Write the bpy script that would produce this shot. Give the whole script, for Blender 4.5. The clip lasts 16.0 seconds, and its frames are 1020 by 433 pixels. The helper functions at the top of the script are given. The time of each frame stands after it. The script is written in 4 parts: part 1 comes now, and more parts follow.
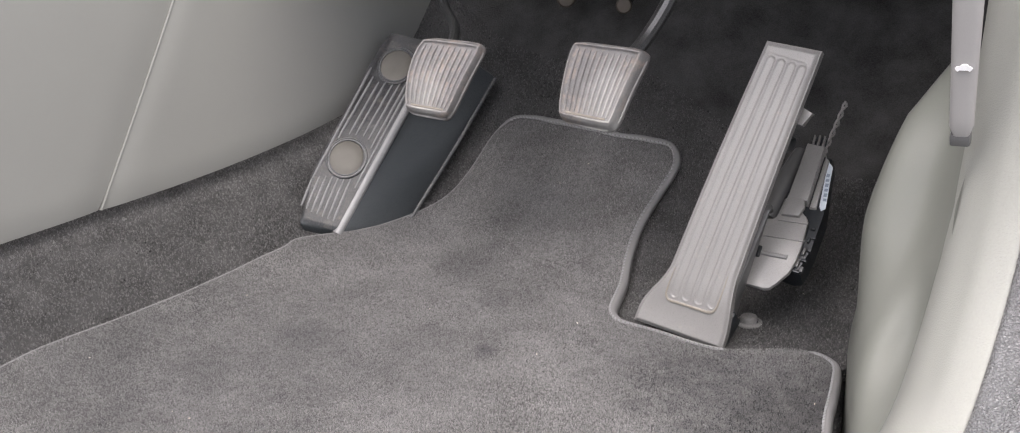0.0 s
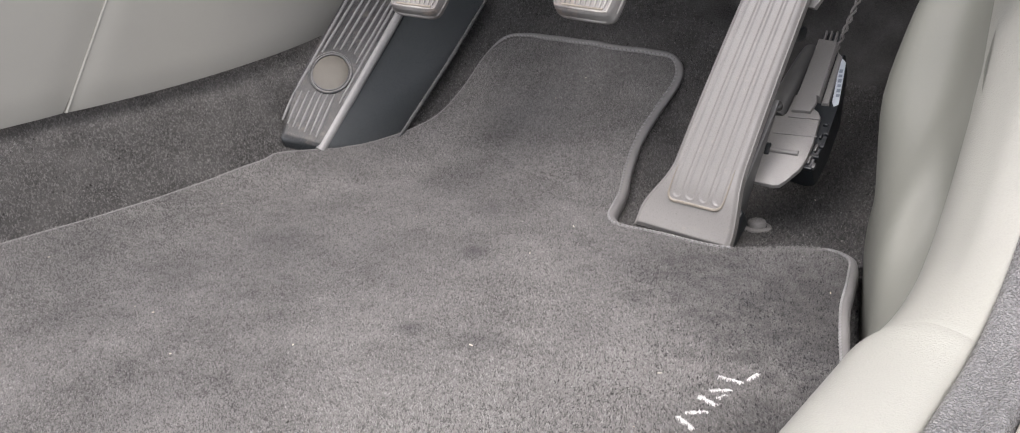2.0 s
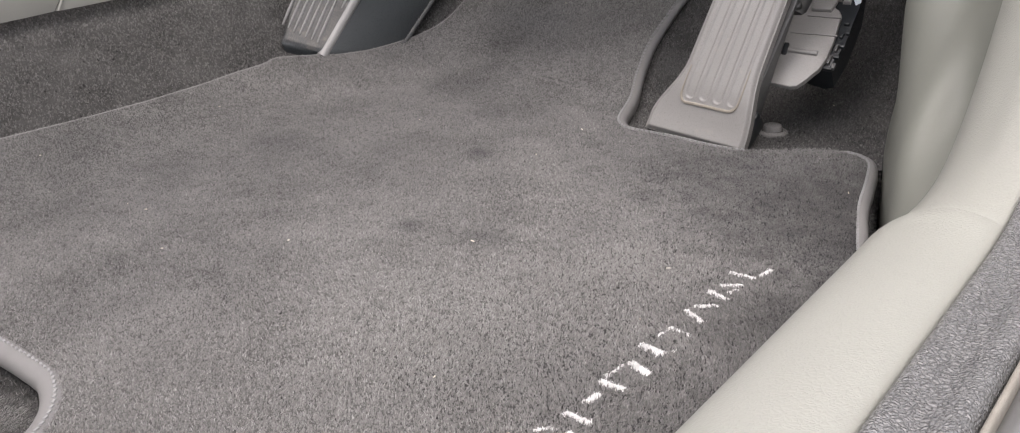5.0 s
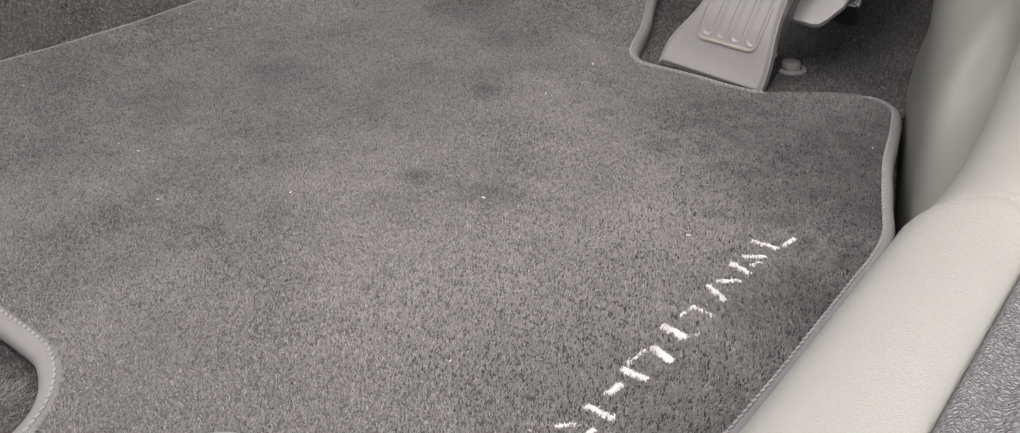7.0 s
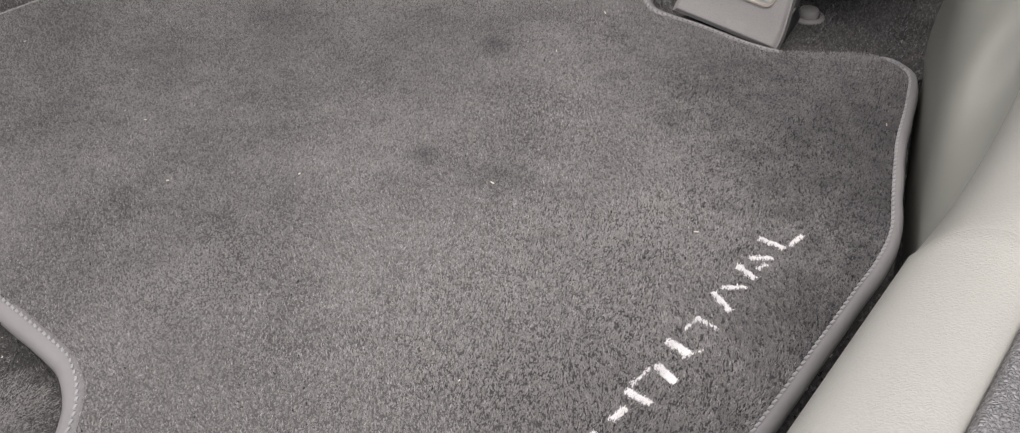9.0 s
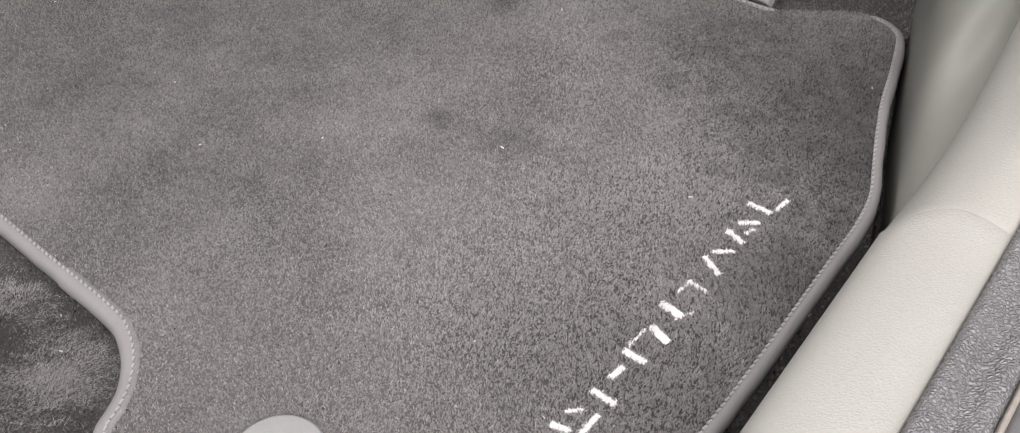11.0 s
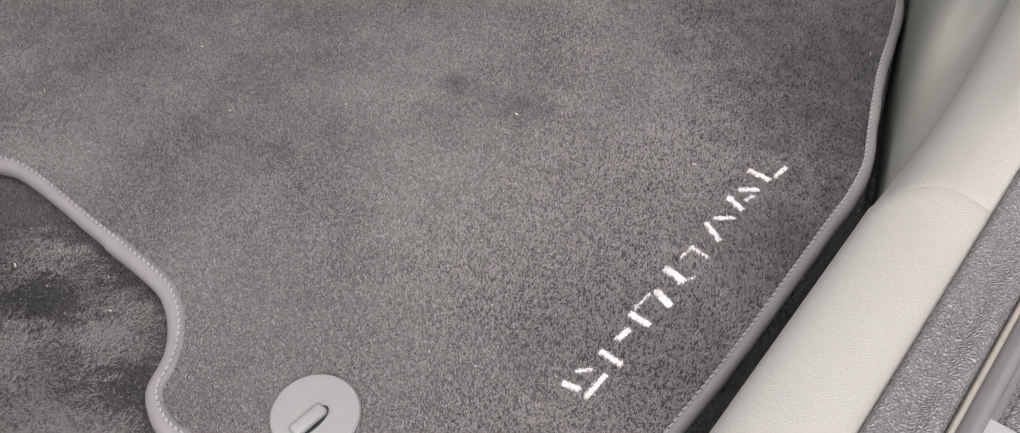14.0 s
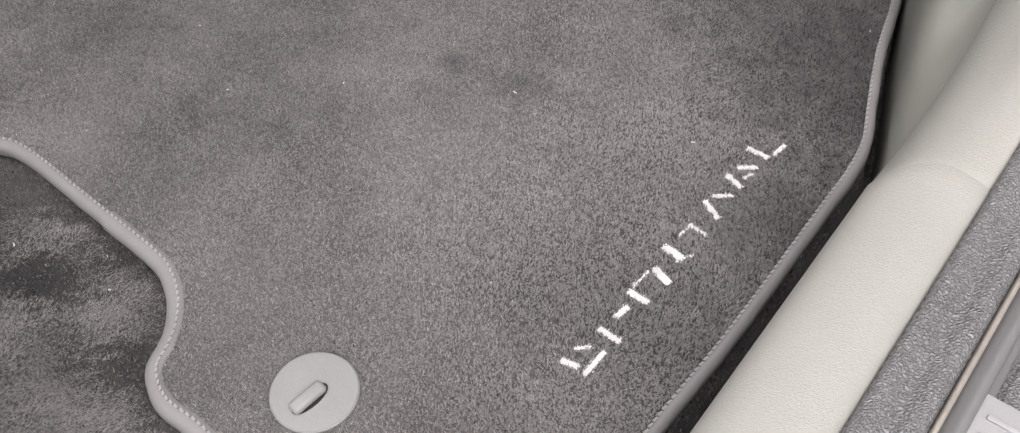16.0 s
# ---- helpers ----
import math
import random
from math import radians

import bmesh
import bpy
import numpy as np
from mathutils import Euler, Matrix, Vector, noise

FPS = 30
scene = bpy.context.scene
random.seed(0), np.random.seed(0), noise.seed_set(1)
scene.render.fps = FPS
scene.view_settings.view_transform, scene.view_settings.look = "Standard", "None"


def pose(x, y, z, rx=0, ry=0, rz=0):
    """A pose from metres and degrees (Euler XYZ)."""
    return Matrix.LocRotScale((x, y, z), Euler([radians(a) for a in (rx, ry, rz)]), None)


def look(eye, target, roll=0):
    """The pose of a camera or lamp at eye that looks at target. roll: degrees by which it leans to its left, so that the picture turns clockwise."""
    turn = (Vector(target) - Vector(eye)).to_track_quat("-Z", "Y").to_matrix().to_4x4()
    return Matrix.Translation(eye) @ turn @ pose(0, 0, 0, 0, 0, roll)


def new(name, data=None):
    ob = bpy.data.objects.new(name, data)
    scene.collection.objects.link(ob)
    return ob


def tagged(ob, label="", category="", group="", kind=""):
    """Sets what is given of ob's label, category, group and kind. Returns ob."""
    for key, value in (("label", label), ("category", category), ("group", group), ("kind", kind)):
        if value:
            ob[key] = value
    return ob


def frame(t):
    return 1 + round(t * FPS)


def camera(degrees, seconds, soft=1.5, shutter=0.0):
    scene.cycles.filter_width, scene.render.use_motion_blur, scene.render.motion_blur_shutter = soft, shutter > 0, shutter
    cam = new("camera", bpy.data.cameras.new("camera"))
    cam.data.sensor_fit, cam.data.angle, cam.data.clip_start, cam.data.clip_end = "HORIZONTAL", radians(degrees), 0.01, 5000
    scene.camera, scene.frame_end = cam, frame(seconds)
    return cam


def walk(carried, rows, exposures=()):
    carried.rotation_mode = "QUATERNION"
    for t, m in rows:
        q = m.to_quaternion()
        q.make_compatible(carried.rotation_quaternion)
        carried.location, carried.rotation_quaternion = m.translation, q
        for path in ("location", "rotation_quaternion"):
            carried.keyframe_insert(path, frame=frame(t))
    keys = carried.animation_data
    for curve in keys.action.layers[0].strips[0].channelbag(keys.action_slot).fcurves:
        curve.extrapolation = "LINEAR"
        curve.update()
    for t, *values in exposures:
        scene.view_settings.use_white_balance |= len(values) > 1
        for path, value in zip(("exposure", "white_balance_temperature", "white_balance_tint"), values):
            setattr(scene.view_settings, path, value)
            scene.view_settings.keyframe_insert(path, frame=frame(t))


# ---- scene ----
cam = camera(52.9, 16.0, soft=1.0)
PATH = [
    (0, (0.031, 0.033, 0.402), (-1.104, 1.523, -0.3), -2.3),
    (0.5, (0.032, 0.04, 0.375), (-1.106, 1.532, -0.319), -2.3),
    (1, (0.027, 0.042, 0.347), (-1.107, 1.537, -0.344), -2.3),
    (1.5, (0.022, 0.048, 0.321), (-1.113, 1.544, -0.368), -2.3),
    (2, (0.02, 0.053, 0.297), (-1.118, 1.547, -0.391), -2.4),
    (2.5, (0.02, 0.056, 0.285), (-1.122, 1.546, -0.403), -2.4),
    (3, (0.019, 0.055, 0.267), (-1.126, 1.543, -0.422), -2.5),
    (3.5, (0.019, 0.057, 0.256), (-1.133, 1.54, -0.434), -2.5),
    (4, (0.022, 0.058, 0.253), (-1.129, 1.533, -0.453), -2.5),
    (4.5, (0.019, 0.059, 0.257), (-1.127, 1.521, -0.485), -2.4),
    (5, (0.015, 0.067, 0.26), (-1.121, 1.509, -0.535), -2.4),
    (5.2, (0.011, 0.071, 0.263), (-1.119, 1.505, -0.552), -2.2),
    (7.3, (-0.029, 0.098, 0.296), (-1.068, 1.442, -0.761), -1.2),
    (7.5, (-0.032, 0.103, 0.299), (-1.065, 1.425, -0.791), -1.3),
    (8, (-0.043, 0.117, 0.317), (-1.038, 1.396, -0.854), -1.2),
    (8.2, (-0.045, 0.123, 0.327), (-1.034, 1.385, -0.869), -1.2),
    (10.3, (-0.06, 0.135, 0.414), (-0.956, 1.246, -0.988), -1.8),
    (10.5, (-0.054, 0.136, 0.421), (-0.944, 1.225, -1.0), -2.0),
    (11, (-0.051, 0.124, 0.428), (-0.921, 1.215, -1.004), -1.5),
    (11.5, (-0.055, 0.121, 0.444), (-0.915, 1.188, -1.013), -1.7),
    (12, (-0.057, 0.121, 0.454), (-0.906, 1.164, -1.026), -1.9),
    (12.5, (-0.055, 0.111, 0.453), (-0.884, 1.134, -1.053), -1.8),
    (13, (-0.055, 0.113, 0.465), (-0.874, 1.109, -1.063), -2.1),
    (13.5, (-0.056, 0.117, 0.477), (-0.861, 1.098, -1.069), -2.1),
    (14, (-0.055, 0.122, 0.482), (-0.851, 1.095, -1.073), -2.0),
    (14.5, (-0.055, 0.12, 0.482), (-0.845, 1.086, -1.081), -2.0),
    (15, (-0.055, 0.121, 0.482), (-0.839, 1.077, -1.09), -2.1),
    (15.5, (-0.054, 0.12, 0.48), (-0.835, 1.076, -1.093), -2.0),
    (16, (-0.053, 0.121, 0.48), (-0.834, 1.073, -1.096), -2.2),
]
EXPOSURES = [(0.0, 1.02, 6550, 15), (1.0, 1.1, 6550, 15), (2.0, 1.0, 6600, 15), (5.0, 0.77, 6700, 15), (7.0, 0.68, 6700, 15), (8.0, 0.52, 6650, 15), (9.0, 0.6, 6650, 15.5), (10.5, 0.75, 6650, 16), (12.0, 0.73, 6650, 16), (14.0, 0.65, 6650, 16), (16.0, 0.67, 6650, 16)]
walk(cam, [(t, look(eye, target, roll)) for t, eye, target, roll in PATH], EXPOSURES)

# ---- world and light ----
import mathutils.geometry

world = bpy.data.worlds.new("sky")
scene.world = world
world.use_nodes = True
wn = world.node_tree
sky = wn.nodes.new("ShaderNodeTexSky")
sky.sky_type, sky.sun_disc = "NISHITA", False
sky.sun_elevation, sky.sun_rotation = radians(62), radians(200)
sky.dust_density, sky.air_density = 3.0, 1.0
pale = wn.nodes.new("ShaderNodeHueSaturation")  # an overcast, paler sky
pale.inputs["Saturation"].default_value = 0.3
wn.links.new(sky.outputs[0], pale.inputs["Color"])
wn.links.new(pale.outputs[0], wn.nodes["Background"].inputs[0])
wn.nodes["Background"].inputs[1].default_value = 0.18
sun = new("sun", bpy.data.lights.new("sun", "SUN"))
sun.data.energy, sun.data.angle, sun.data.color = 1.35, radians(40), (1.0, 0.95, 0.88)
sun.matrix_basis = look((1.0, 0.1, 2.2), (-0.4, 0.5, 0.0))


# ---- materials ----
def material(name, dark, light, rough=0.6, big=12.0, fine=900.0, bump=0.3, grain="noise", metal=0.0, depth=0.0004, spec=0.4,
             stain=None, island=0.0, flecks=0.0, coat=0.0, sheen=0.0, big_mix=0.5, spots=(), stretch=1.0):
    """A surface with broad mottling, fine grain and relief. spots: round darker or lighter patches (x, y, radius,
    strength) on the floor plan.
    """
    m = bpy.data.materials.new(name)
    m.use_nodes = True
    t = m.node_tree
    n, l = t.nodes, t.links
    p = n["Principled BSDF"]
    at = n.new("ShaderNodeTexCoord").outputs["Object"]

    def noise_tex(scale, detail=4.0, rough_=0.6):
        q = n.new("ShaderNodeTexNoise")
        q.inputs["Scale"].default_value, q.inputs["Detail"].default_value, q.inputs["Roughness"].default_value = scale, detail, rough_
        l.new(at, q.inputs["Vector"])
        return q.outputs["Fac"]

    def ramp(fac, lo, hi):
        r = n.new("ShaderNodeMapRange")
        r.inputs[1].default_value, r.inputs[2].default_value = lo, hi
        l.new(fac, r.inputs[0])
        return r.outputs[0]

    def mix(fac, a, b, kind="MIX"):
        q = n.new("ShaderNodeMix")
        q.data_type, q.blend_type = "RGBA", kind
        for slot, v in ((q.inputs[0], fac), (q.inputs[6], a), (q.inputs[7], b)):
            if isinstance(v, (int, float)):
                slot.default_value = v
            elif isinstance(v, tuple):
                slot.default_value = (*v, 1)
            else:
                l.new(v, slot)
        return q.outputs[2]

    def maths(op, a, b):
        q = n.new("ShaderNodeMath")
        q.operation = op
        for slot, v in zip(q.inputs, (a, b)):
            if isinstance(v, (int, float)):
                slot.default_value = v
            else:
                l.new(v, slot)
        return q.outputs[0]

    broad = ramp(noise_tex(big, 5.0, 0.62), 0.3, 0.7)
    small = ramp(noise_tex(fine, 2.0), 0.3, 0.7)
    fac = maths("ADD", maths("MULTIPLY", broad, big_mix), maths("MULTIPLY", small, 1 - big_mix))
    if island:
        g = n.new("ShaderNodeNewGeometry")
        fac = maths("ADD", maths("MULTIPLY", fac, 1 - island), maths("MULTIPLY", g.outputs["Random Per Island"], island))
    colour = mix(fac, dark, light)
    if flecks:
        colour = mix(ramp(g.outputs["Random Per Island"], flecks, flecks * 0.5), colour, tuple(c * 0.3 for c in dark))
        colour = mix(ramp(g.outputs["Random Per Island"], 1 - flecks * 0.25, 1 - flecks * 0.05), colour, tuple(min(1.0, c * 1.12) for c in light))
    if stain:
        tone, scale, low, high = stain
        colour = mix(ramp(noise_tex(scale, 6.0, 0.7), low, high), colour, tone)
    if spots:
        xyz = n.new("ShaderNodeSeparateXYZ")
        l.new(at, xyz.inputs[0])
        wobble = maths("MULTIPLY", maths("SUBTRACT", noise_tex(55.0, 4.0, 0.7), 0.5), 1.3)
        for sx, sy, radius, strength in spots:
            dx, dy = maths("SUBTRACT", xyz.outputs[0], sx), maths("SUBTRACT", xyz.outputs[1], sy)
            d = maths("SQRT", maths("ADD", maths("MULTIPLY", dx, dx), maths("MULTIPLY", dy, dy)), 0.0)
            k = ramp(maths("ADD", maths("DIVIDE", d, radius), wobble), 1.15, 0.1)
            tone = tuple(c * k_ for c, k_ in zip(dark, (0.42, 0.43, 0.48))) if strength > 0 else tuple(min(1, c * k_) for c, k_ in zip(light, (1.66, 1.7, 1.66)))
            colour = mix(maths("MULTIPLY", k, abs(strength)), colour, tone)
    l.new(colour, p.inputs["Base Color"])
    l.new(ramp_rough(n, l, small, rough), p.inputs["Roughness"])
    p.inputs["Metallic"].default_value = metal
    p.inputs["Specular IOR Level"].default_value = spec
    p.inputs["Coat Weight"].default_value = coat
    if sheen:
        p.inputs["Sheen Weight"].default_value, p.inputs["Sheen Roughness"].default_value = sheen, 0.5
    if bump:
        height = noise_tex(fine, 3.0)
        if grain == "leather":
            v = n.new("ShaderNodeTexVoronoi")
            v.feature = "DISTANCE_TO_EDGE"
            v.inputs["Scale"].default_value = fine
            warp = n.new("ShaderNodeTexNoise")
            warp.inputs["Scale"].default_value = fine * 0.45
            l.new(at, warp.inputs["Vector"])
            lie = n.new("ShaderNodeMapping")  # the grain is drawn out across the trim
            lie.vector_type = "TEXTURE"
            lie.inputs["Rotation"].default_value[2] = radians(38)
            lie.inputs["Scale"].default_value[0] = stretch
            l.new(mix(1.0, at, mix(1.0, warp.outputs["Color"], (1.6 / fine, 1.6 / fine, 1.6 / fine), "MULTIPLY"), "ADD"), lie.inputs["Vector"])
            l.new(lie.outputs[0], v.inputs["Vector"])
            height = maths("ADD", maths("POWER", maths("MINIMUM", maths("MULTIPLY", v.outputs["Distance"], 2.6), 1.0), 0.6), maths("MULTIPLY", noise_tex(fine * 0.25), 0.6))
        b = n.new("ShaderNodeBump")
        b.inputs["Strength"].default_value, b.inputs["Distance"].default_value = bump, depth
        l.new(height, b.inputs["Height"])
        l.new(b.outputs[0], p.inputs["Normal"])
    return m


def ramp_rough(n, l, fac, rough):
    r = n.new("ShaderNodeMapRange")
    r.inputs[3].default_value, r.inputs[4].default_value = max(0.05, rough - 0.08), min(1.0, rough + 0.08)
    l.new(fac, r.inputs[0])
    return r.outputs[0]


def grey(v, warm=0.0):
    return (v * (1 + warm), v, v * (1 - warm))


# nap with broad darker patches, mostly at right and toe, and small soiled places
NAP_SPOTS = ((-0.62, 0.5, 0.15, 0.2), (-0.52, 0.55, 0.17, 0.17), (-0.47, 0.345, 0.1, 0.24), (-0.6, 0.4, 0.12, 0.2), (-0.25, 0.65, 0.1, 0.35), (-0.19, 0.69, 0.12, 0.6), (-0.15, 0.61, 0.09, 0.65), (-0.15, 0.5, 0.07, 0.5), (-0.15, 0.4, 0.06, 0.35), (-0.33, 0.69, 0.08, 0.35),
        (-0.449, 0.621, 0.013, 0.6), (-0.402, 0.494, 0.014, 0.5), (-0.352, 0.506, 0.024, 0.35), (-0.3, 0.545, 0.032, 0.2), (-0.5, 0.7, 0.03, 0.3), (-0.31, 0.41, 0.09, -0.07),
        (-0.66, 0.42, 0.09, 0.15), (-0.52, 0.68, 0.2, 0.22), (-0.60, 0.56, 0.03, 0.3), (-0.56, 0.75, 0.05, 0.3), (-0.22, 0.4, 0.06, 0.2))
PILE = material("mat_pile", grey(0.117, 0.02), grey(0.23, 0.02), 0.95, 15.0, 300.0, 0.3, depth=0.0008, spec=0.1, island=0.1, stain=(grey(0.27, 0.02), 10.0, 0.5, 0.8), sheen=0.15, big_mix=0.8, spots=NAP_SPOTS)
# its dark flecks stand in for shaded pits between the tufts
PILE_COARSE = material("coarse_mat_pile", grey(0.05, 0.02), grey(0.35, 0.02), 0.95, 16.0, 480.0, 0.9, depth=0.0014, spec=0.1, island=0.4, flecks=0.04, stain=(grey(0.27, 0.02), 10.0, 0.5, 0.8), sheen=0.15, big_mix=0.42, spots=NAP_SPOTS)
FIBRE = material("mat_fibre", grey(0.045, 0.02), grey(0.52, 0.02), 0.95, 15.0, 420.0, 0.0, spec=0.1, island=0.52, sheen=0.15, big_mix=0.4, spots=NAP_SPOTS)
FUZZ = material("light_felt_fuzz", grey(0.13, 0.02), grey(0.38, 0.02), 0.97, 40.0, 800.0, 0.0, spec=0.05, island=0.6)
# darker than the pile: the shade down between tufts is put into this colour
BACKING = material("mat_backing", grey(0.07, 0.02), grey(0.16, 0.02), 0.97, 15.0, 700.0, 0.9, depth=0.0014, spec=0.05, big_mix=0.7, spots=NAP_SPOTS + ((-0.18, 0.42, 0.14, 0.6), (-0.2, 0.62, 0.12, 0.6)))
# carpet rubbed up light or trodden dark behind the mat; last spot: shade painted by the kick panel
WEAR_AND_SHADE = ((-0.5, 0.2, 0.16, 0.5), (-0.443, 0.230, 0.03, -0.1), (-0.502, 0.219, 0.024, 0.6), (-0.408, 0.212, 0.022, 0.4), (-0.21, 0.79, 0.1, 0.35))
CARPET = material("carpet_felt", grey(0.026, 0.02), grey(0.18, 0.02), 0.97, 26.0, 800.0, 0.9, depth=0.0014, spec=0.08, island=0.6, flecks=0.03, big_mix=0.6, sheen=0.1, spots=WEAR_AND_SHADE)
FELT_BASE = material("carpet_ground", grey(0.022, 0.02), grey(0.11, 0.02), 0.97, 26.0, 800.0, 0.9, depth=0.0014, spec=0.08, big_mix=0.6, sheen=0.1, spots=WEAR_AND_SHADE)
BINDING = material("binding_vinyl", (0.204, 0.2, 0.2), (0.254, 0.248, 0.247), 0.5, 20.0, 1500.0, 0.25, depth=0.0002)
THREAD = material("stitch_thread", grey(0.26), grey(0.4), 0.8, 40.0, 3000.0, 0.2)
EMBROIDERY = material("white_embroidery", grey(0.74), grey(0.92), 0.7, 60.0, 2500.0, 0.6, depth=0.0003)
LINT = material("pale_lint", (0.5, 0.42, 0.33), (0.8, 0.76, 0.68), 0.9, 60.0, 2500.0, 0.0, island=0.7)
TRIM = material("grey_beige_trim", (0.334, 0.336, 0.305), (0.383, 0.386, 0.352), 0.46, 7.0, 600.0, 0.42, "leather", depth=0.0004, spec=0.5, stretch=1.6)
# the trim's grey-beige, smooth and darkened for the shade on the kick panel
TRIM_SHADED = material("shaded_smooth_trim", (0.182, 0.187, 0.163), (0.212, 0.217, 0.194), 0.5, 5.0, 1800.0, 0.12, depth=0.0002)
CONSOLE = material("console_trim", (0.325, 0.325, 0.302), (0.36, 0.36, 0.336), 0.6, 5.0, 1600.0, 0.15, depth=0.0002)
SEAL = material("dark_leathergrain", (0.17, 0.17, 0.172), (0.245, 0.245, 0.247), 0.27, 30.0, 560.0, 0.9, "leather", depth=0.0011, spec=0.6, stretch=1.35)
BEAD = material("pale_bead", (0.24, 0.22, 0.19), (0.36, 0.34, 0.3), 0.6, 200.0, 2000.0, 0.4)
BODY = material("grey_rubber_channel", grey(0.16), grey(0.2), 0.45, 30.0, 1500.0, 0.2)
SCUFF = material("light_scuff_plate", grey(0.34), grey(0.4), 0.4, 30.0, 1500.0, 0.15)
BLACK = material("black_plastic", (0.016, 0.019, 0.022), (0.026, 0.03, 0.034), 0.38, 12.0, 1500.0, 0.15, depth=0.0002, spec=0.5)
REST = material("footrest_plate", (0.075, 0.077, 0.081), (0.125, 0.127, 0.13), 0.25, 30.0, 1400.0, 0.15, depth=0.0002, spec=0.55, stain=((0.22, 0.205, 0.19), 70.0, 0.52, 0.8))
# lighter than the plate, so the ribs' glossy highlight is partly colour
REST_RIB = material("footrest_rib", (0.24, 0.24, 0.242), (0.31, 0.31, 0.312), 0.26, 40.0, 1400.0, 0.15, depth=0.0002, spec=0.6)
REST_HIGHLIGHT = material("footrest_edge_highlight", grey(0.24), grey(0.36), 0.3, 50.0, 1400.0, 0.15, depth=0.0002, spec=0.6)
RUBBER_DISC = material("worn_rubber_disc", (0.125, 0.117, 0.1), (0.175, 0.163, 0.14), 0.42, 60.0, 1600.0, 0.2)
PAD = material("worn_grey_rubber", (0.125, 0.121, 0.12), (0.22, 0.213, 0.211), 0.5, 70.0, 1100.0, 0.4, depth=0.0002, stain=((0.36, 0.29, 0.24), 45.0, 0.5, 0.72), spec=0.5, spots=((-0.425, 0.772, 0.026, -0.7), (-0.592, 0.728, 0.02, -0.5)))
ALLOY = material("brushed_pedal_face", (0.24, 0.233, 0.226), (0.295, 0.287, 0.278), 0.32, 22.0, 1600.0, 0.2, depth=0.0002, spec=0.5, stain=((0.4, 0.36, 0.32), 55.0, 0.6, 0.85))
PAD_WORN = material("worn_rib_rubber", (0.15, 0.143, 0.14), (0.32, 0.305, 0.297), 0.55, 160.0, 1400.0, 0.2, depth=0.0002, stain=((0.45, 0.37, 0.29), 40.0, 0.55, 0.85), spots=((-0.425, 0.772, 0.024, -0.9), (-0.46, 0.78, 0.02, 0.2), (-0.592, 0.728, 0.02, -0.6)))
REST_SIDE = material("footrest_side", (0.052, 0.058, 0.062), (0.074, 0.081, 0.086), 0.32, 10.0, 1500.0, 0.15, depth=0.0002, spec=0.55)
DUST = material("dust_rim", (0.26, 0.235, 0.2), (0.34, 0.31, 0.265), 0.8, 90.0, 2500.0, 0.3)
BRACKET = material("bracket_plastic", grey(0.24, 0.03), grey(0.3, 0.03), 0.3, 25.0, 1500.0, 0.04, spec=0.5)
DARK_PLASTIC = material("dark_grey_plastic", grey(0.09), grey(0.13), 0.35, 25.0, 1500.0, 0.15, spec=0.5)
STEEL = material("pedal_arm_steel", grey(0.09), grey(0.14), 0.32, 30.0, 1500.0, 0.2, metal=0.6)
LABEL = material("pale_blue_label", (0.62, 0.68, 0.74), (0.68, 0.74, 0.8), 0.5, 60.0, 1500.0, 0.0)
INK = material("label_ink", (0.28, 0.33, 0.4), (0.33, 0.38, 0.45), 0.6, 60.0, 1500.0, 0.0)
LEVER = material("lever_plastic", (0.33, 0.32, 0.312), (0.37, 0.36, 0.352), 0.5, 20.0, 1600.0, 0.12, depth=0.0002)
ICON = material("white_print", grey(0.85), grey(0.95), 0.5, 60.0, 1500.0, 0.0)
DASH = material("dark_dash", grey(0.03), grey(0.045), 0.7, 8.0, 900.0, 0.3)
BLOCKER = material("grey_light_blocker", grey(0.25, 0.02), grey(0.32, 0.02), 0.8, 8.0, 900.0, 0.3)
BROWN = material("column_fitting", (0.1, 0.085, 0.07), (0.15, 0.125, 0.105), 0.6, 60.0, 1200.0, 0.3)
FASTENER = material("grey_fastener", (0.235, 0.24, 0.234), (0.3, 0.306, 0.297), 0.38, 60.0, 1500.0, 0.15)
GROUND = material("workshop_floor", grey(0.2), grey(0.3), 0.8, 2.0, 60.0, 0.3, depth=0.002)


# ---- building helpers ----
def mesh_from(bm, name, mat, sharp=35):
    me = bpy.data.meshes.new(name)
    bmesh.ops.recalc_face_normals(bm, faces=bm.faces)
    bm.to_mesh(me)
    bm.free()
    me.materials.append(mat)
    for f in me.polygons:
        f.use_smooth = True
    me.set_sharp_from_angle(angle=radians(sharp))
    return me


def part(name, bm, mat, parent, label="", sharp=35):
    ob = new(name, mesh_from(bm, name, mat, sharp))
    if parent is not None:
        ob.parent = parent
        m = parent.matrix_basis.copy()
        if parent.parent is not None:
            m = parent.parent.matrix_basis @ parent.matrix_parent_inverse @ m
        ob.matrix_parent_inverse = m.inverted()
    return tagged(ob, label)


def thing(name, at, label, category, group="", kind=""):
    e = new(name)
    e.empty_display_size = 0.02
    e.location = at
    e.matrix_basis = Matrix.Translation(at)
    return tagged(e, label, category, group, kind)


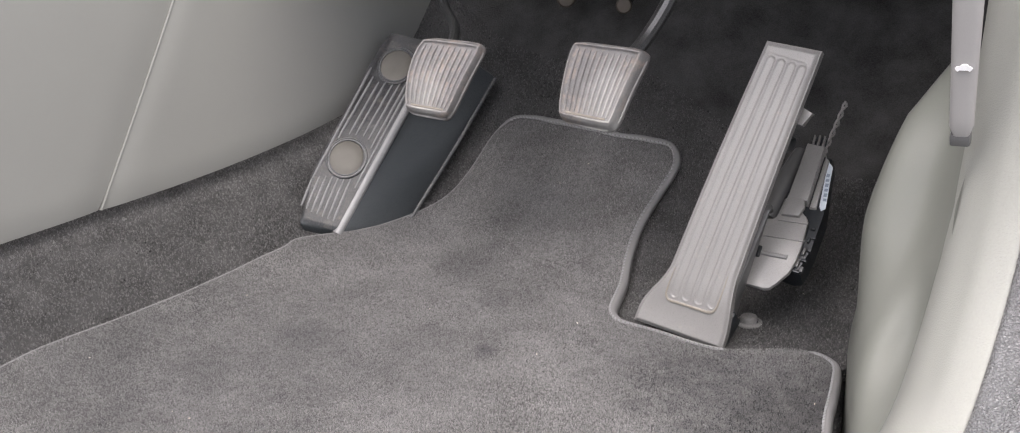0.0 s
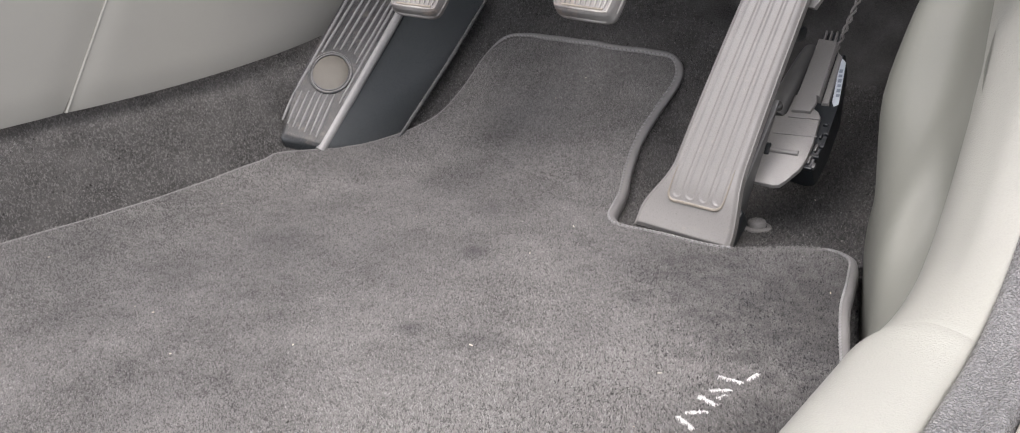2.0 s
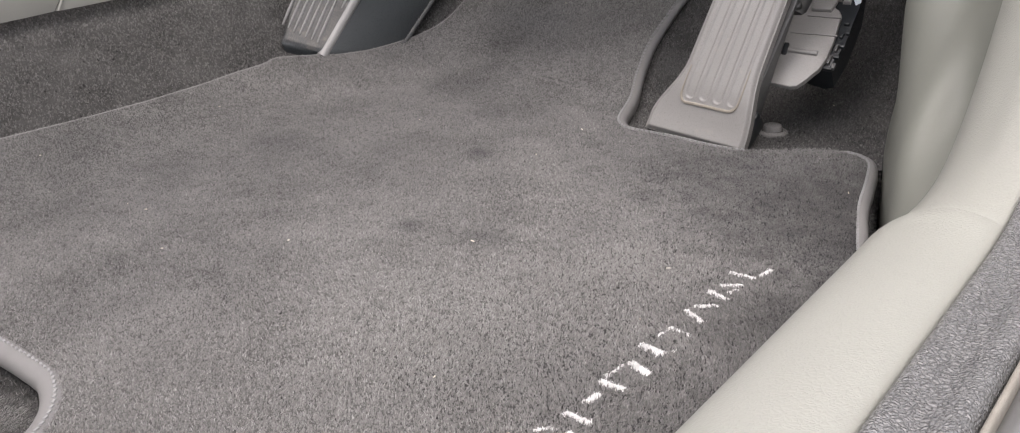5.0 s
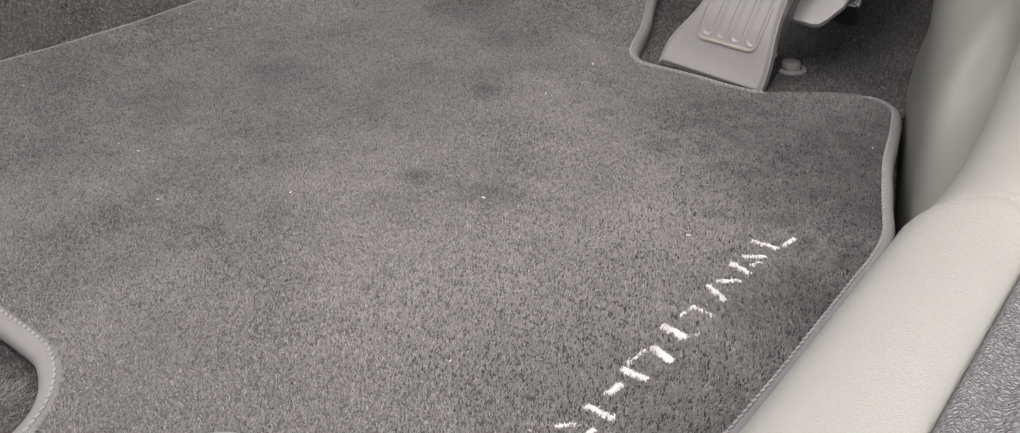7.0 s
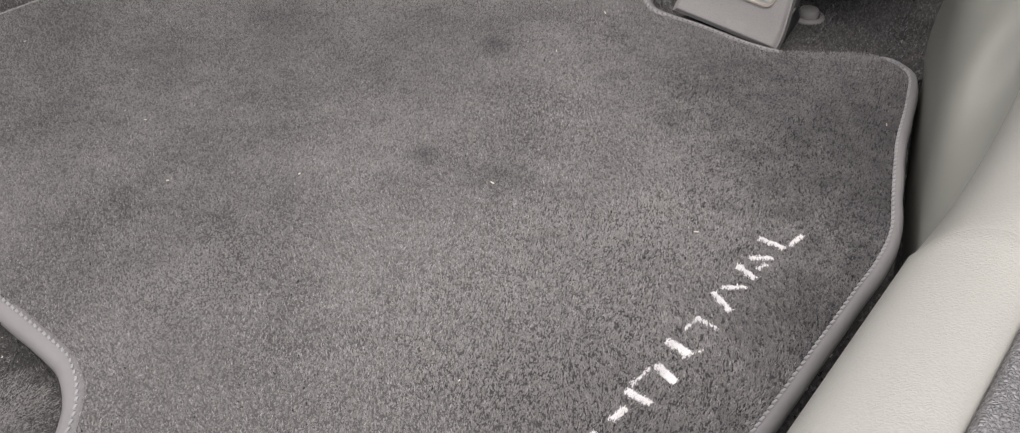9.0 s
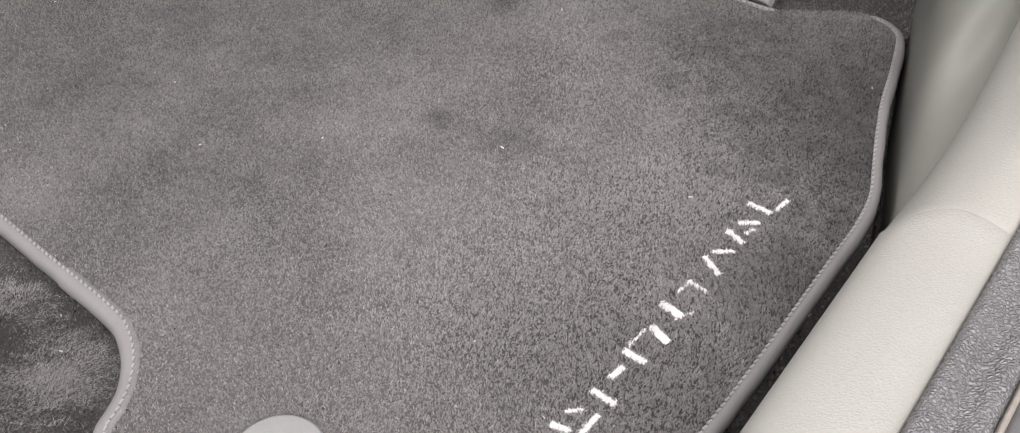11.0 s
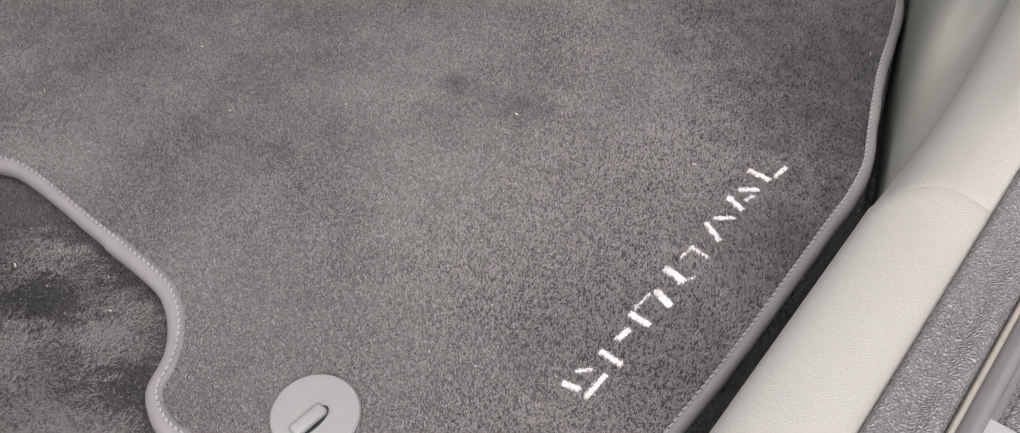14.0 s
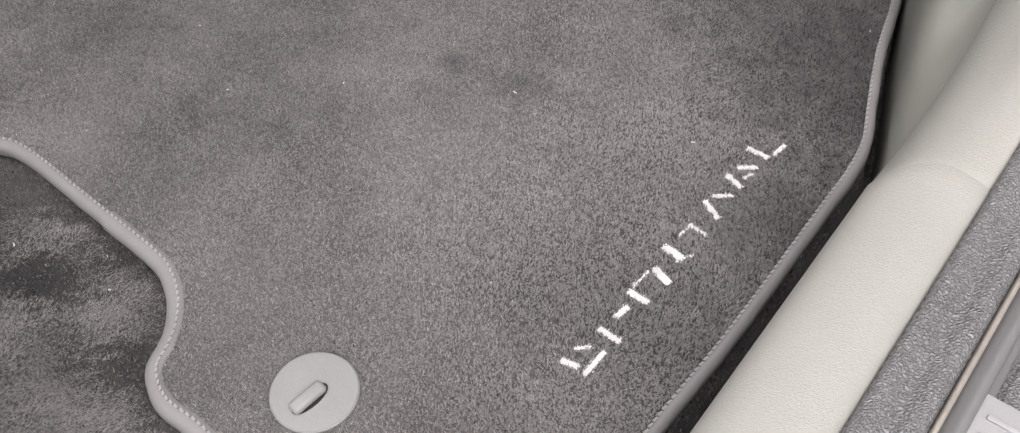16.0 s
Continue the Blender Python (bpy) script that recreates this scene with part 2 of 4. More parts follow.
def grid(fn, nu, nv, close_u=False):
    """A sheet: fn(u, v) with u, v from 0 to 1."""
    bm = bmesh.new()
    rows = [[bm.verts.new(fn(i / (nu if close_u else nu - 1), j / (nv - 1))) for i in range(nu)] for j in range(nv)]
    for j in range(nv - 1):
        for i in range(nu if close_u else nu - 1):
            k = (i + 1) % nu
            bm.faces.new((rows[j][i], rows[j][k], rows[j + 1][k], rows[j + 1][i]))
    return bm, rows


def box(m, sx, sy, sz, bevel=0.0, segments=2):
    """A box of that size centred at the pose m, with rounded edges."""
    bm = bmesh.new()
    bmesh.ops.create_cube(bm, size=1, matrix=m @ Matrix.Diagonal((sx, sy, sz, 1)))
    if bevel:
        bmesh.ops.bevel(bm, geom=bm.edges[:], offset=bevel, segments=segments, profile=0.5, affect="EDGES")
    return bm


def prism(outline, m, low, high, bevel=0.0, segments=2):
    """A slab with an outline in the xy plane of the pose m."""
    bm = bmesh.new()
    a = [bm.verts.new(m @ Vector((x, y, low))) for x, y in outline]
    b = [bm.verts.new(m @ Vector((x, y, high))) for x, y in outline]
    top = bm.faces.new(b)
    bm.faces.new(a[::-1])
    for i in range(len(a)):
        k = (i + 1) % len(a)
        bm.faces.new((a[i], a[k], b[k], b[i]))
    if bevel:
        bmesh.ops.bevel(bm, geom=list(top.edges), offset=bevel, segments=segments, profile=0.5, affect="EDGES")
    return bm


def tube(points, radius, sides=8, caps=True):
    bm = bmesh.new()
    rings = []
    for i, p in enumerate(points):
        p = Vector(p)
        d = (Vector(points[min(i + 1, len(points) - 1)]) - Vector(points[max(i - 1, 0)])).normalized()
        a = d.orthogonal().normalized() if i == 0 else (a - d * a.dot(d)).normalized()
        b = d.cross(a)
        r = radius(i / (len(points) - 1)) if callable(radius) else radius
        rings.append([bm.verts.new(p + (a * math.cos(w) + b * math.sin(w)) * r) for w in (2 * math.pi * k / sides for k in range(sides))])
    for r0, r1 in zip(rings, rings[1:]):
        for k in range(sides):
            bm.faces.new((r0[k], r0[(k + 1) % sides], r1[(k + 1) % sides], r1[k]))
    if caps:
        bm.faces.new(rings[0][::-1])
        bm.faces.new(rings[-1])
    return bm


def turned(profile, m, sides=40):
    """A body of revolution about the z axis of the pose m; profile: (radius, height)."""
    bm = bmesh.new()
    rings = [[bm.verts.new(m @ Vector((r * math.cos(w), r * math.sin(w), z))) for w in (2 * math.pi * k / sides for k in range(sides))] for r, z in profile]
    for r0, r1 in zip(rings, rings[1:]):
        for k in range(sides):
            bm.faces.new((r0[k], r0[(k + 1) % sides], r1[(k + 1) % sides], r1[k]))
    bm.faces.new(rings[0][::-1])
    bm.faces.new(rings[-1])
    return bm


def smooth_line(points, step=8, closed=False):
    """A Catmull-Rom line through the points."""
    p = [Vector(q) for q in points]
    n = len(p)
    out = []
    for i in range(n if closed else n - 1):
        a, b, c, d = (p[(i + k) % n] if closed else p[min(max(i + k, 0), n - 1)] for k in (-1, 0, 1, 2))
        for j in range(step):
            t = j / step
            out.append(0.5 * (2 * b + (c - a) * t + (2 * a - 5 * b + 4 * c - d) * t * t + (3 * b - a - 3 * c + d) * t ** 3))
    if not closed:
        out.append(p[-1])
    return out


def clamp01(v):
    return min(1.0, max(0.0, v))


def ease(v):
    v = clamp01(v)
    return v * v * (3 - 2 * v)


# ---- the footwell's floor ----
def toe_start(x):
    return 0.715 + 0.085 * ease((x + 0.54) / 0.24)


def level(x, y):
    """Height of the mat's upper side over the plan: flat, up the toe board ahead, and up the tunnel's flank."""
    d = max(0.0, y - toe_start(x))
    k = 0.262
    z = 2.05 * d * d if d < k else 2.05 * k * k + 4.1 * k * (d - k)
    c = max(0.0, -0.62 - x)
    z += 2.66 * c * c if c < 0.15 else 2.66 * 0.0225 + 0.8 * (c - 0.15)
    return z


def ripple(x, y):
    return 0.0022 * noise.noise(Vector((x * 9, y * 9, 1.7))) + 0.0012 * noise.noise(Vector((x * 30, y * 30, 5.1)))


def carpet_height(x, y):
    rough_rear = ease((0.32 - y) / 0.1) * ease((-0.33 - x) / 0.05)
    edge = max(-0.1445 - 0.3 * max(0.0, y - 0.575), -0.2)
    gap = (0.02 + 0.025 * ease((y - 0.57) / 0.05)) * ease((x - edge - 0.001) / 0.008) * ease((0.92 - y) / 0.08)  # the deep gap beside sill and kick panel
    gap += 0.012 * math.exp(-((x + 0.729) / 0.022) ** 2) * ease((y - 0.3) / 0.05) * ease((0.7 - y) / 0.06)  # the carpet sinks along the mat
    return level(x, y) - 0.011 - gap - 0.010 * rough_rear + ripple(x, y) * (0.6 + 1.6 * rough_rear)


def carpet_point(u, v):
    x, y = -0.83 + 0.75 * u, -0.35 + 1.65 * v
    return (x, y, carpet_height(x, y))


floor = tagged(part("floor", grid(carpet_point, 190, 300)[0], FELT_BASE, None), "dark grey needle-felt carpet of a car footwell", "carpet", "", "structure")

# ---- console flank, firewall, dash and ground ----
def console_edge(y):
    """Height of the lower edge of the console trim."""
    return 0.093 + 0.0002 + 0.26 * max(0.0, y - 0.56) ** 2 + 0.09 * max(0.0, y - 0.74) ** 1.5


def seam_y(z):
    return 0.508 + 0.585 * (z - 0.093)


def console_sheet(front):
    def fn(u, v):
        z0 = console_edge(seam_y(0.093))
        if front:
            y1 = 1.16
            y_low = seam_y(0.093) + 0.0008
            y = y_low + (y1 - y_low) * u
            z = console_edge(y) + (0.62 - console_edge(y)) * v
            y += 0.585 * (z - z0) * (1 - u)
        else:
            y_low = seam_y(0.093) - 0.0008
            y = -0.35 + (y_low + 0.35) * u
            z = console_edge(y) + (0.62 - console_edge(y)) * v
            y += 0.585 * (z - z0) * u
        edge = min(v / 0.02, 1.0)
        lip = 0.0024 * (1 - ease((u if front else 1 - u) / 0.03))
        bulge = 0.012 * math.sin(math.pi * clamp01((z - 0.09) / 0.5))
        away = 0.16 * max(0.0, y - 0.86) ** 1.3
        return (-0.797 + bulge + (0.0012 if front else 0.0) - 0.0025 * (1 - ease(edge)) - lip - away, y, z)
    bm, front_rows = grid(fn, 60, 40)
    back = [[bm.verts.new(v.co + Vector((-0.003, 0, 0))) for v in r] for r in front_rows]
    for r0, r1 in zip(back, back[1:]):
        for i in range(len(r0) - 1):
            bm.faces.new((r0[i], r1[i], r1[i + 1], r0[i + 1]))
    for a, b in ((front_rows[0], back[0]), (front_rows[-1], back[-1]), ([r[0] for r in front_rows], [r[0] for r in back]), ([r[-1] for r in front_rows], [r[-1] for r in back])):
        for i in range(len(a) - 1):
            bm.faces.new((a[i], a[i + 1], b[i + 1], b[i]))
    return bm


console = thing("centre_console", (-0.82, 0.5, 0.09), "grey-beige plastic console flank above the carpeted tunnel", "console")
for front in (False, True):
    b = console_sheet(front)
    panel = part("front_panel" if front else "rear_panel", b, CONSOLE, console)
seam_line = [(-0.797 + 0.012 * math.sin(math.pi * clamp01((z - 0.09) / 0.5)) - 0.0012, seam_y(z), z) for z in (0.094 + 0.03 * i for i in range(18))]
part("rolled_edge", tube(seam_line, 0.0012, 8), CONSOLE, panel, "rounded light-catching edge")

wall_front = tagged(part("wall_front", box(pose(-0.45, 1.3, 0.3, -12), 1.2, 0.03, 0.9, 0.004), DASH, None), "dark insulated bulkhead at the front of the footwell", "wall", "", "structure")
# dash slab out of view; its reach and width are set by the shade it casts
dash = thing("dashboard", (-0.45, 0.95, 0.4), "dark underside of the dashboard, unseen, shading the toe area over the pedals", "dashboard")
part("lower_panel", box(pose(-0.375, 1.03, 0.425, -6), 0.75, 0.64, 0.03, 0.008), DASH, dash)
# two plain walls out of view, added to hold back sky light from the footwell
wall_left = tagged(part("wall_left", box(pose(-1.3, 0.3, 0.5), 0.04, 2.2, 1.5, 0.01), BLOCKER, None), "unseen grey wall added at the left to cut sky light", "wall", "", "structure")
wall_rear = tagged(part("wall_rear", box(pose(-0.75, -0.55, 0.08, 12), 1.1, 0.06, 0.8, 0.02), BLOCKER, None), "unseen grey panel added behind the viewpoint to cut sky light", "wall", "", "structure")
ground = tagged(part("ground", grid(lambda u, v: (-40 + 80 * u, -40 + 80 * v, -0.42), 9, 9)[0], GROUND, None), "grey workshop floor beside the car", "ground", "", "structure")

# ---- sill and pillar trim ----
RISE, CENTRE_Y, CENTRE_Z = 0.2, 0.5, 0.26
TURN_MAX = radians(82)


def along_sill(s, x, h):
    """A place on the trim: s metres along it (level up to 0.5, then curving upward), x across, h over its surface."""
    if s <= CENTRE_Y:
        return Vector((x, s, 0.06 + h))
    a = (s - CENTRE_Y) / RISE
    extra = max(0.0, a - TURN_MAX) * RISE
    a = min(a, TURN_MAX)
    return Vector((x, CENTRE_Y + (RISE - h) * math.sin(a) + extra * math.cos(a), CENTRE_Z - (RISE - h) * math.cos(a) + extra * math.sin(a)))


def swept(section, s0, s1, step=0.012, lips=0.0, shift=0.0, upper=None):
    """A section carried along the sill; upper: the section that it turns into up the pillar."""
    line = smooth_line([Vector((x, h, 0)) for x, h in section], 5)
    high = smooth_line([Vector((x, h, 0)) for x, h in upper or section], 5)
    n = max(2, int((s1 - s0) / step))
    stations = sorted({s0, s1, s0 + 0.0012, s1 - 0.0012} | {s0 + (s1 - s0) * i / n for i in range(n + 1)})
    bm = bmesh.new()
    rows = []
    for s in stations:
        d = lips if s in (s0, s1) else 0.0
        k = shift * ease((s - 0.52) / 0.12)
        turn_in = ease((s - 0.52) / 0.1)
        now = [p.lerp(q, turn_in) for p, q in zip(line, high)]
        # the joint curves back towards the inner edge
        bow = 0.022 * math.exp(-((s - 0.536) / 0.05) ** 2)
        rows.append([bm.verts.new(along_sill(s - bow * clamp01((-0.088 - p.x) / 0.034) ** 2, p.x + k * clamp01((-0.09 - p.x) / 0.03), p.y - d)) for p in now])
    for r0, r1 in zip(rows, rows[1:]):
        for i in range(len(line) - 1):
            bm.faces.new((r0[i], r0[i + 1], r1[i + 1], r1[i]))
    return bm


sill = thing("door_sill", (-0.08, 0.2, -0.02), "grey-beige grained sill trim with dark seal along the door opening", "door sill")
INNER = ((-0.114, -0.085), (-0.12, -0.04), (-0.1248, -0.0165), (-0.1208, -0.0055), (-0.110, 0.0016), (-0.093, 0.0046), (-0.079, 0.003), (-0.0702, -0.001), (-0.0692, -0.008))
PILLAR = ((-0.114, -0.085), (-0.1215, -0.062), (-0.1235, -0.050), (-0.1195, -0.038), (-0.1115, -0.0265), (-0.1005, -0.0165), (-0.088, -0.0075), (-0.0702, -0.0015), (-0.0692, -0.008))
JOINT = 0.536
part("sill_trim", swept(INNER, -0.35, JOINT, 0.012, 0.0005), TRIM, sill)
part("pillar_trim", swept([(x, h - 0.0006) for x, h in INNER], JOINT + 0.0004, 1.05, 0.008, 0.0005, 0.0012, PILLAR), TRIM, sill)
part("seal_strip", swept(((-0.0702, -0.01), (-0.0692, -0.001), (-0.066, 0.0035), (-0.059, 0.002), (-0.053, 0.0005), (-0.046, 0.003), (-0.0405, 0.001), (-0.0385, -0.006)), -0.35, 1.05, 0.01), SEAL, sill, "dark grey leather-grained seal strip")
part("bead", swept(((-0.039, -0.008), (-0.038, -0.0025), (-0.0365, -0.0015), (-0.0352, -0.003), (-0.035, -0.009)), -0.35, 1.05, 0.01), BEAD, sill, "thin worn pale bead")
part("channel", swept(((-0.036, -0.009), (-0.0325, -0.006), (-0.0285, -0.004), (-0.025, -0.007), (-0.0245, -0.012), (-0.0185, -0.012), (-0.018, -0.009)), -0.35, 1.05, 0.01), BODY, sill, "smooth grey rubber channel")
part("outer_ledge", swept(((-0.02, -0.014), (-0.016, -0.0105), (0.03, -0.0105), (0.09, -0.013), (0.1, -0.03), (0.102, -0.3)), -0.35, 1.05, 0.02), SEAL, sill)
PLATE = [(-0.0125 + 0.011 * sx + 0.004 * math.cos(w), 0.402 + 0.024 * sy + 0.004 * math.sin(w))
         for sx, sy, w0 in ((1, 1, 0), (-1, 1, 90), (-1, -1, 180), (1, -1, 270)) for w in (radians(w0 + k * 22.5) for k in range(5))]
scuff = thing("lock_cover", (-0.0125, 0.402, 0.05), "small light grey rounded cover with ribs set in the outer sill", "cover")
part("plate", prism(PLATE, Matrix.Translation((0, 0, 0.0455)), 0, 0.006, 0.0015), SCUFF, scuff)
for k in range(4):
    part("rib", box(pose(-0.0125, 0.386 + 0.0105 * k, 0.052), 0.016, 0.003, 0.0018, 0.0006), SCUFF, scuff)

# ---- kick panel ----
def valley_y(z):
    """How far forward the panel dives in behind the pillar trim."""
    return float(np.interp(z, (-0.06, -0.02, 0.01, 0.025, 0.04, 0.052, 0.065, 0.08, 0.1, 0.13, 0.164, 0.2, 0.235), (0.47, 0.5, 0.575, 0.608, 0.638, 0.662, 0.677, 0.685, 0.69, 0.695, 0.71, 0.728, 0.738)))


def kick_row(z):
    hi, top = ease((z - 0.02) / 0.12), ease((z - 0.12) / 0.08)
    back = 0.02 * ease((z - 0.11) / 0.06) + 0.03 * max(0.0, (z - 0.15) / 0.05) ** 2
    lift = ease((z + 0.01) / 0.07) * (1 - 0.6 * ease((z - 0.05) / 0.08))
    roll = 0.055 * max(0.0, (z - 0.055) / 0.145) ** 2.2 + 0.9 * max(0.0, z - 0.195)
    pts = [(-0.196 + roll, 1.25), (-0.217 + 0.011 * lift + roll, 0.98), (-0.2175 + 0.010 * lift + roll * 0.75, 0.85 + back * 0.4), (-0.1893 + 0.003 * lift + roll * 0.25, 0.747 + back),
           (-0.1597 + 0.012 * hi + 0.1 * roll, 0.664 + 0.075 * hi + back * 0.9), (-0.1345 + 0.008 * hi, max(0.59 + 0.125 * hi + 0.012 * top + back * 0.6, valley_y(z) + 0.014)), (-0.115, valley_y(z))]
    return [Vector((q.x, q.y, z)) for q in smooth_line([Vector((*p, 0)) for p in pts], 7)]


kick = thing("kick_panel", (-0.17, 0.75, -0.01), "smooth grey-beige kick panel beside the accelerator", "trim panel")
bm = bmesh.new()
LEVELS = [-0.06, -0.03, -0.01, 0.005, 0.02, 0.032, 0.044, 0.056, 0.07, 0.085, 0.105, 0.12, 0.135, 0.148, 0.16, 0.17, 0.179, 0.187, 0.195, 0.203, 0.211, 0.219, 0.227, 0.235]
rows = [[bm.verts.new(p) for p in kick_row(z)] for z in LEVELS]
lip = bmesh.new()
rim_rows = [[lip.verts.new(p) for p in kick_row(0.235)], [lip.verts.new(p + Vector((0.02, 0.004, 0.0012))) for p in kick_row(0.235)], [lip.verts.new((-0.1, p.y + 0.004, 0.24)) for p in kick_row(0.235)]]
for skin, lines in ((bm, rows), (lip, rim_rows)):
    for r0, r1 in zip(lines, lines[1:]):
        for i in range(len(r0) - 1):
            skin.faces.new((r0[i], r0[i + 1], r1[i + 1], r1[i]))
part("panel", bm, TRIM_SHADED, kick, sharp=60)
part("return_flange", lip, TRIM_SHADED, kick, sharp=60)

# ---- bonnet release ----
lever = thing("bonnet_release_lever", (-0.124, 0.712, 0.203), "grey plastic bonnet release lever with a white printed car mark", "lever")
LEVER_M = Matrix.Translation((-0.1165, 0.699, 0.213)) @ pose(0, 0, 0, 14, -2, 8)
def lever_point(u, v):
    w = 2 * math.pi * u
    z = 0.2 * v
    k = min(1.0, math.sqrt(max(0.0, 1 - (1 - clamp01(z / 0.006)) ** 2)) * 0.35 + 0.65) * (0.82 + 0.18 * ease(z / 0.12))
    c, s = math.cos(w), math.sin(w)
    return LEVER_M @ Vector((0.0088 * k * math.copysign(abs(c) ** 0.6, c), 0.0065 * k * math.copysign(abs(s) ** 0.6, s), z))
b, rr = grid(lever_point, 28, 30, True)
b.faces.new(rr[0][::-1])
b.faces.new(rr[-1])
handle = part("handle", b, LEVER, lever, sharp=50)
CAR = [(0.8 * x, 0.8 * y) for x, y in [(-0.0062, 0.0), (-0.0055, -0.0016), (-0.004, -0.0028), (-0.003, -0.0016), (0.0032, -0.0016), (0.0042, -0.0028), (0.0056, -0.0012), (0.0064, 0.0004), (0.005, 0.0014),
       (0.0036, 0.0018), (0.0024, 0.0034), (-0.0012, 0.0034), (-0.003, 0.0014), (-0.005, 0.0014)]]
part("printed_mark", prism(CAR, LEVER_M @ pose(0, -0.0067, 0.049, 90), -0.0004, 0.0004), ICON, lever, "white printed car with raised bonnet")
# added dark block in place of the shadow at the lever's lower end
part("shadow_gap", box(LEVER_M @ pose(-0.0005, 0.002, -0.0035), 0.0125, 0.010, 0.009, 0.002), DARK_PLASTIC, lever, "dark block for the shadow under the lever")

# ---- footrest ----
rest = thing("footrest", (-0.7, 0.8, 0.05), "dark ribbed plastic footrest with two worn round rubber studs", "footrest")
R_BL, R_BR, R_TL, R_TR = Vector((-0.738, 0.684, 0.035)), Vector((-0.7075, 0.7155, 0.022)), Vector((-0.778, 0.876, 0.192)), Vector((-0.722, 0.910, 0.186))
R_N = (R_BR - R_BL).cross(R_TL - R_BL).normalized()
S_BR, S_TR = Vector((-0.678, 0.792, 0.021)), Vector((-0.6806, 0.954, 0.1375))


REST_Y = ((R_TL + R_TR) / 2 - (R_BL + R_BR) / 2).normalized()
REST_X = REST_Y.cross(R_N)


def on_rest(x, y, h=0.0):
    """A place on the footrest's slightly twisted plate: millimetres across and along from its lower corner."""
    return R_BL + REST_X * x * 0.001 + REST_Y * y * 0.001 + R_N * (h + 0.0205 * max(0.0, x / 52.2) * (y / 267.0))


def rest_left(y):
    return -11.2 * ease(y / 60.0) + 2.8 * clamp01((y - 90) / 130.0) + 5.0 * clamp01((y - 227) / 24.0)


def rest_right(y):
    return 41.6 + 0.052 * y


bm = bmesh.new()
vs = [bm.verts.new(p) for p in (R_BL, R_BR, R_TR, R_TL)]
foot, side_low, side_high = bm.verts.new((-0.707, 0.74, -0.02)), bm.verts.new(S_BR + Vector((-0.004, 0.0, -0.012))), bm.verts.new(S_TR)
base_l, base_lt = bm.verts.new(R_BL + Vector((-0.01, 0.03, -0.05))), bm.verts.new(R_TL + Vector((-0.005, 0.06, -0.02)))
bm.faces.new(vs)
bm.faces.new((vs[1], side_low, side_high, vs[2]))
bm.faces.new((vs[1], foot, side_low))
bm.faces.new((vs[0], base_l, foot, vs[1]))
bm.faces.new((vs[3], base_lt, base_l, vs[0]))
bm.faces.new((vs[2], side_high, base_lt, vs[3]))
bm.faces.new((base_l, base_lt, side_high, side_low, foot))
bmesh.ops.triangulate(bm, faces=[f for f in bm.faces if len(f.verts) > 4])
bmesh.ops.dissolve_limit(bm, angle_limit=0.02, verts=bm.verts[:], edges=bm.edges[:])
bmesh.ops.bevel(bm, geom=bm.edges[:], offset=0.0035, segments=4, profile=0.5, affect="EDGES")
part("body", bm, REST_SIDE, rest, "black moulded side", 50)


def rest_plate(u, v):
    y = 3 + 7.5 * u * (1 - v) + 249 * v
    x0, x1 = rest_left(y) + 0.6, rest_right(y) - 1.0
    edge = ease(min(u, 1 - u) / 0.05) * ease(v / 0.012)
    return on_rest(x0 + (x1 - x0) * u, y, 0.0014 * edge - 0.0006)


b, _ = grid(rest_plate, 31, 90)
bmesh.ops.solidify(b, geom=b.faces[:], thickness=0.012)
part("plate", b, REST, rest, "dark grey plate face", 50)
RIBS = [(-7.9 + 6.05 * k, 51 + (0, 6, 9, 11, 12, 13, 16)[k], -5.2 + 6.05 * k, 19 - min(k, 2)) for k in range(7)]
RIBS += [(-5.0, 200, -7.6, 52), (1.4, 190, -2.5, 106), (9.5, 186, 6.3, 114), (16.2, 188, 12.8, 116), (24.2, 189, 20.6, 118), (31.0, 191, 27.2, 117), (37.5, 197, 33.4, 108), (42.0, 200, 36.5, 60)]
for x1, y1, x0, y0 in RIBS:
    n = max(3, int((y1 - y0) / 12))
    pts = [on_rest(x0 + (x1 - x0) * i / n, y0 + (y1 - y0) * i / n, 0.0009) for i in range(n + 1)]
    part("rib", tube(pts, lambda t: 0.0014 * (0.6 + 0.4 * min(1, 25 * t, 25 * (1 - t))), 8), REST_RIB, rest)
for cx, cy in ((14.7, 88.0), (19.3, 212.0)):
    across = (on_rest(cx + 10, cy) - on_rest(cx - 10, cy)).normalized()
    n = across.cross(on_rest(cx, cy + 10) - on_rest(cx, cy - 10)).normalized()
    m = Matrix((across, n.cross(across), n)).transposed().to_4x4()
    m.translation = on_rest(cx, cy, 0.0003)
    m = m @ Matrix.Diagonal((0.96, 1.1, 1, 1))
    ring = part("stud_ring", turned([(0.0226, -0.003), (0.0224, 0.0014), (0.0217, 0.0022), (0.0210, 0.0021), (0.0205, 0.0009), (0.0194, 0.0009), (0.0191, 0.0021), (0.0183, 0.0022), (0.0181, 0.0006)], m, 64), REST, rest)
    part("stud", turned([(0.0179, -0.002), (0.0179, 0.0012), (0.0172, 0.0016), (0.009, 0.0018), (0.001, 0.0019)], m, 64), RUBBER_DISC, ring, "worn brown-grey rubber stud")
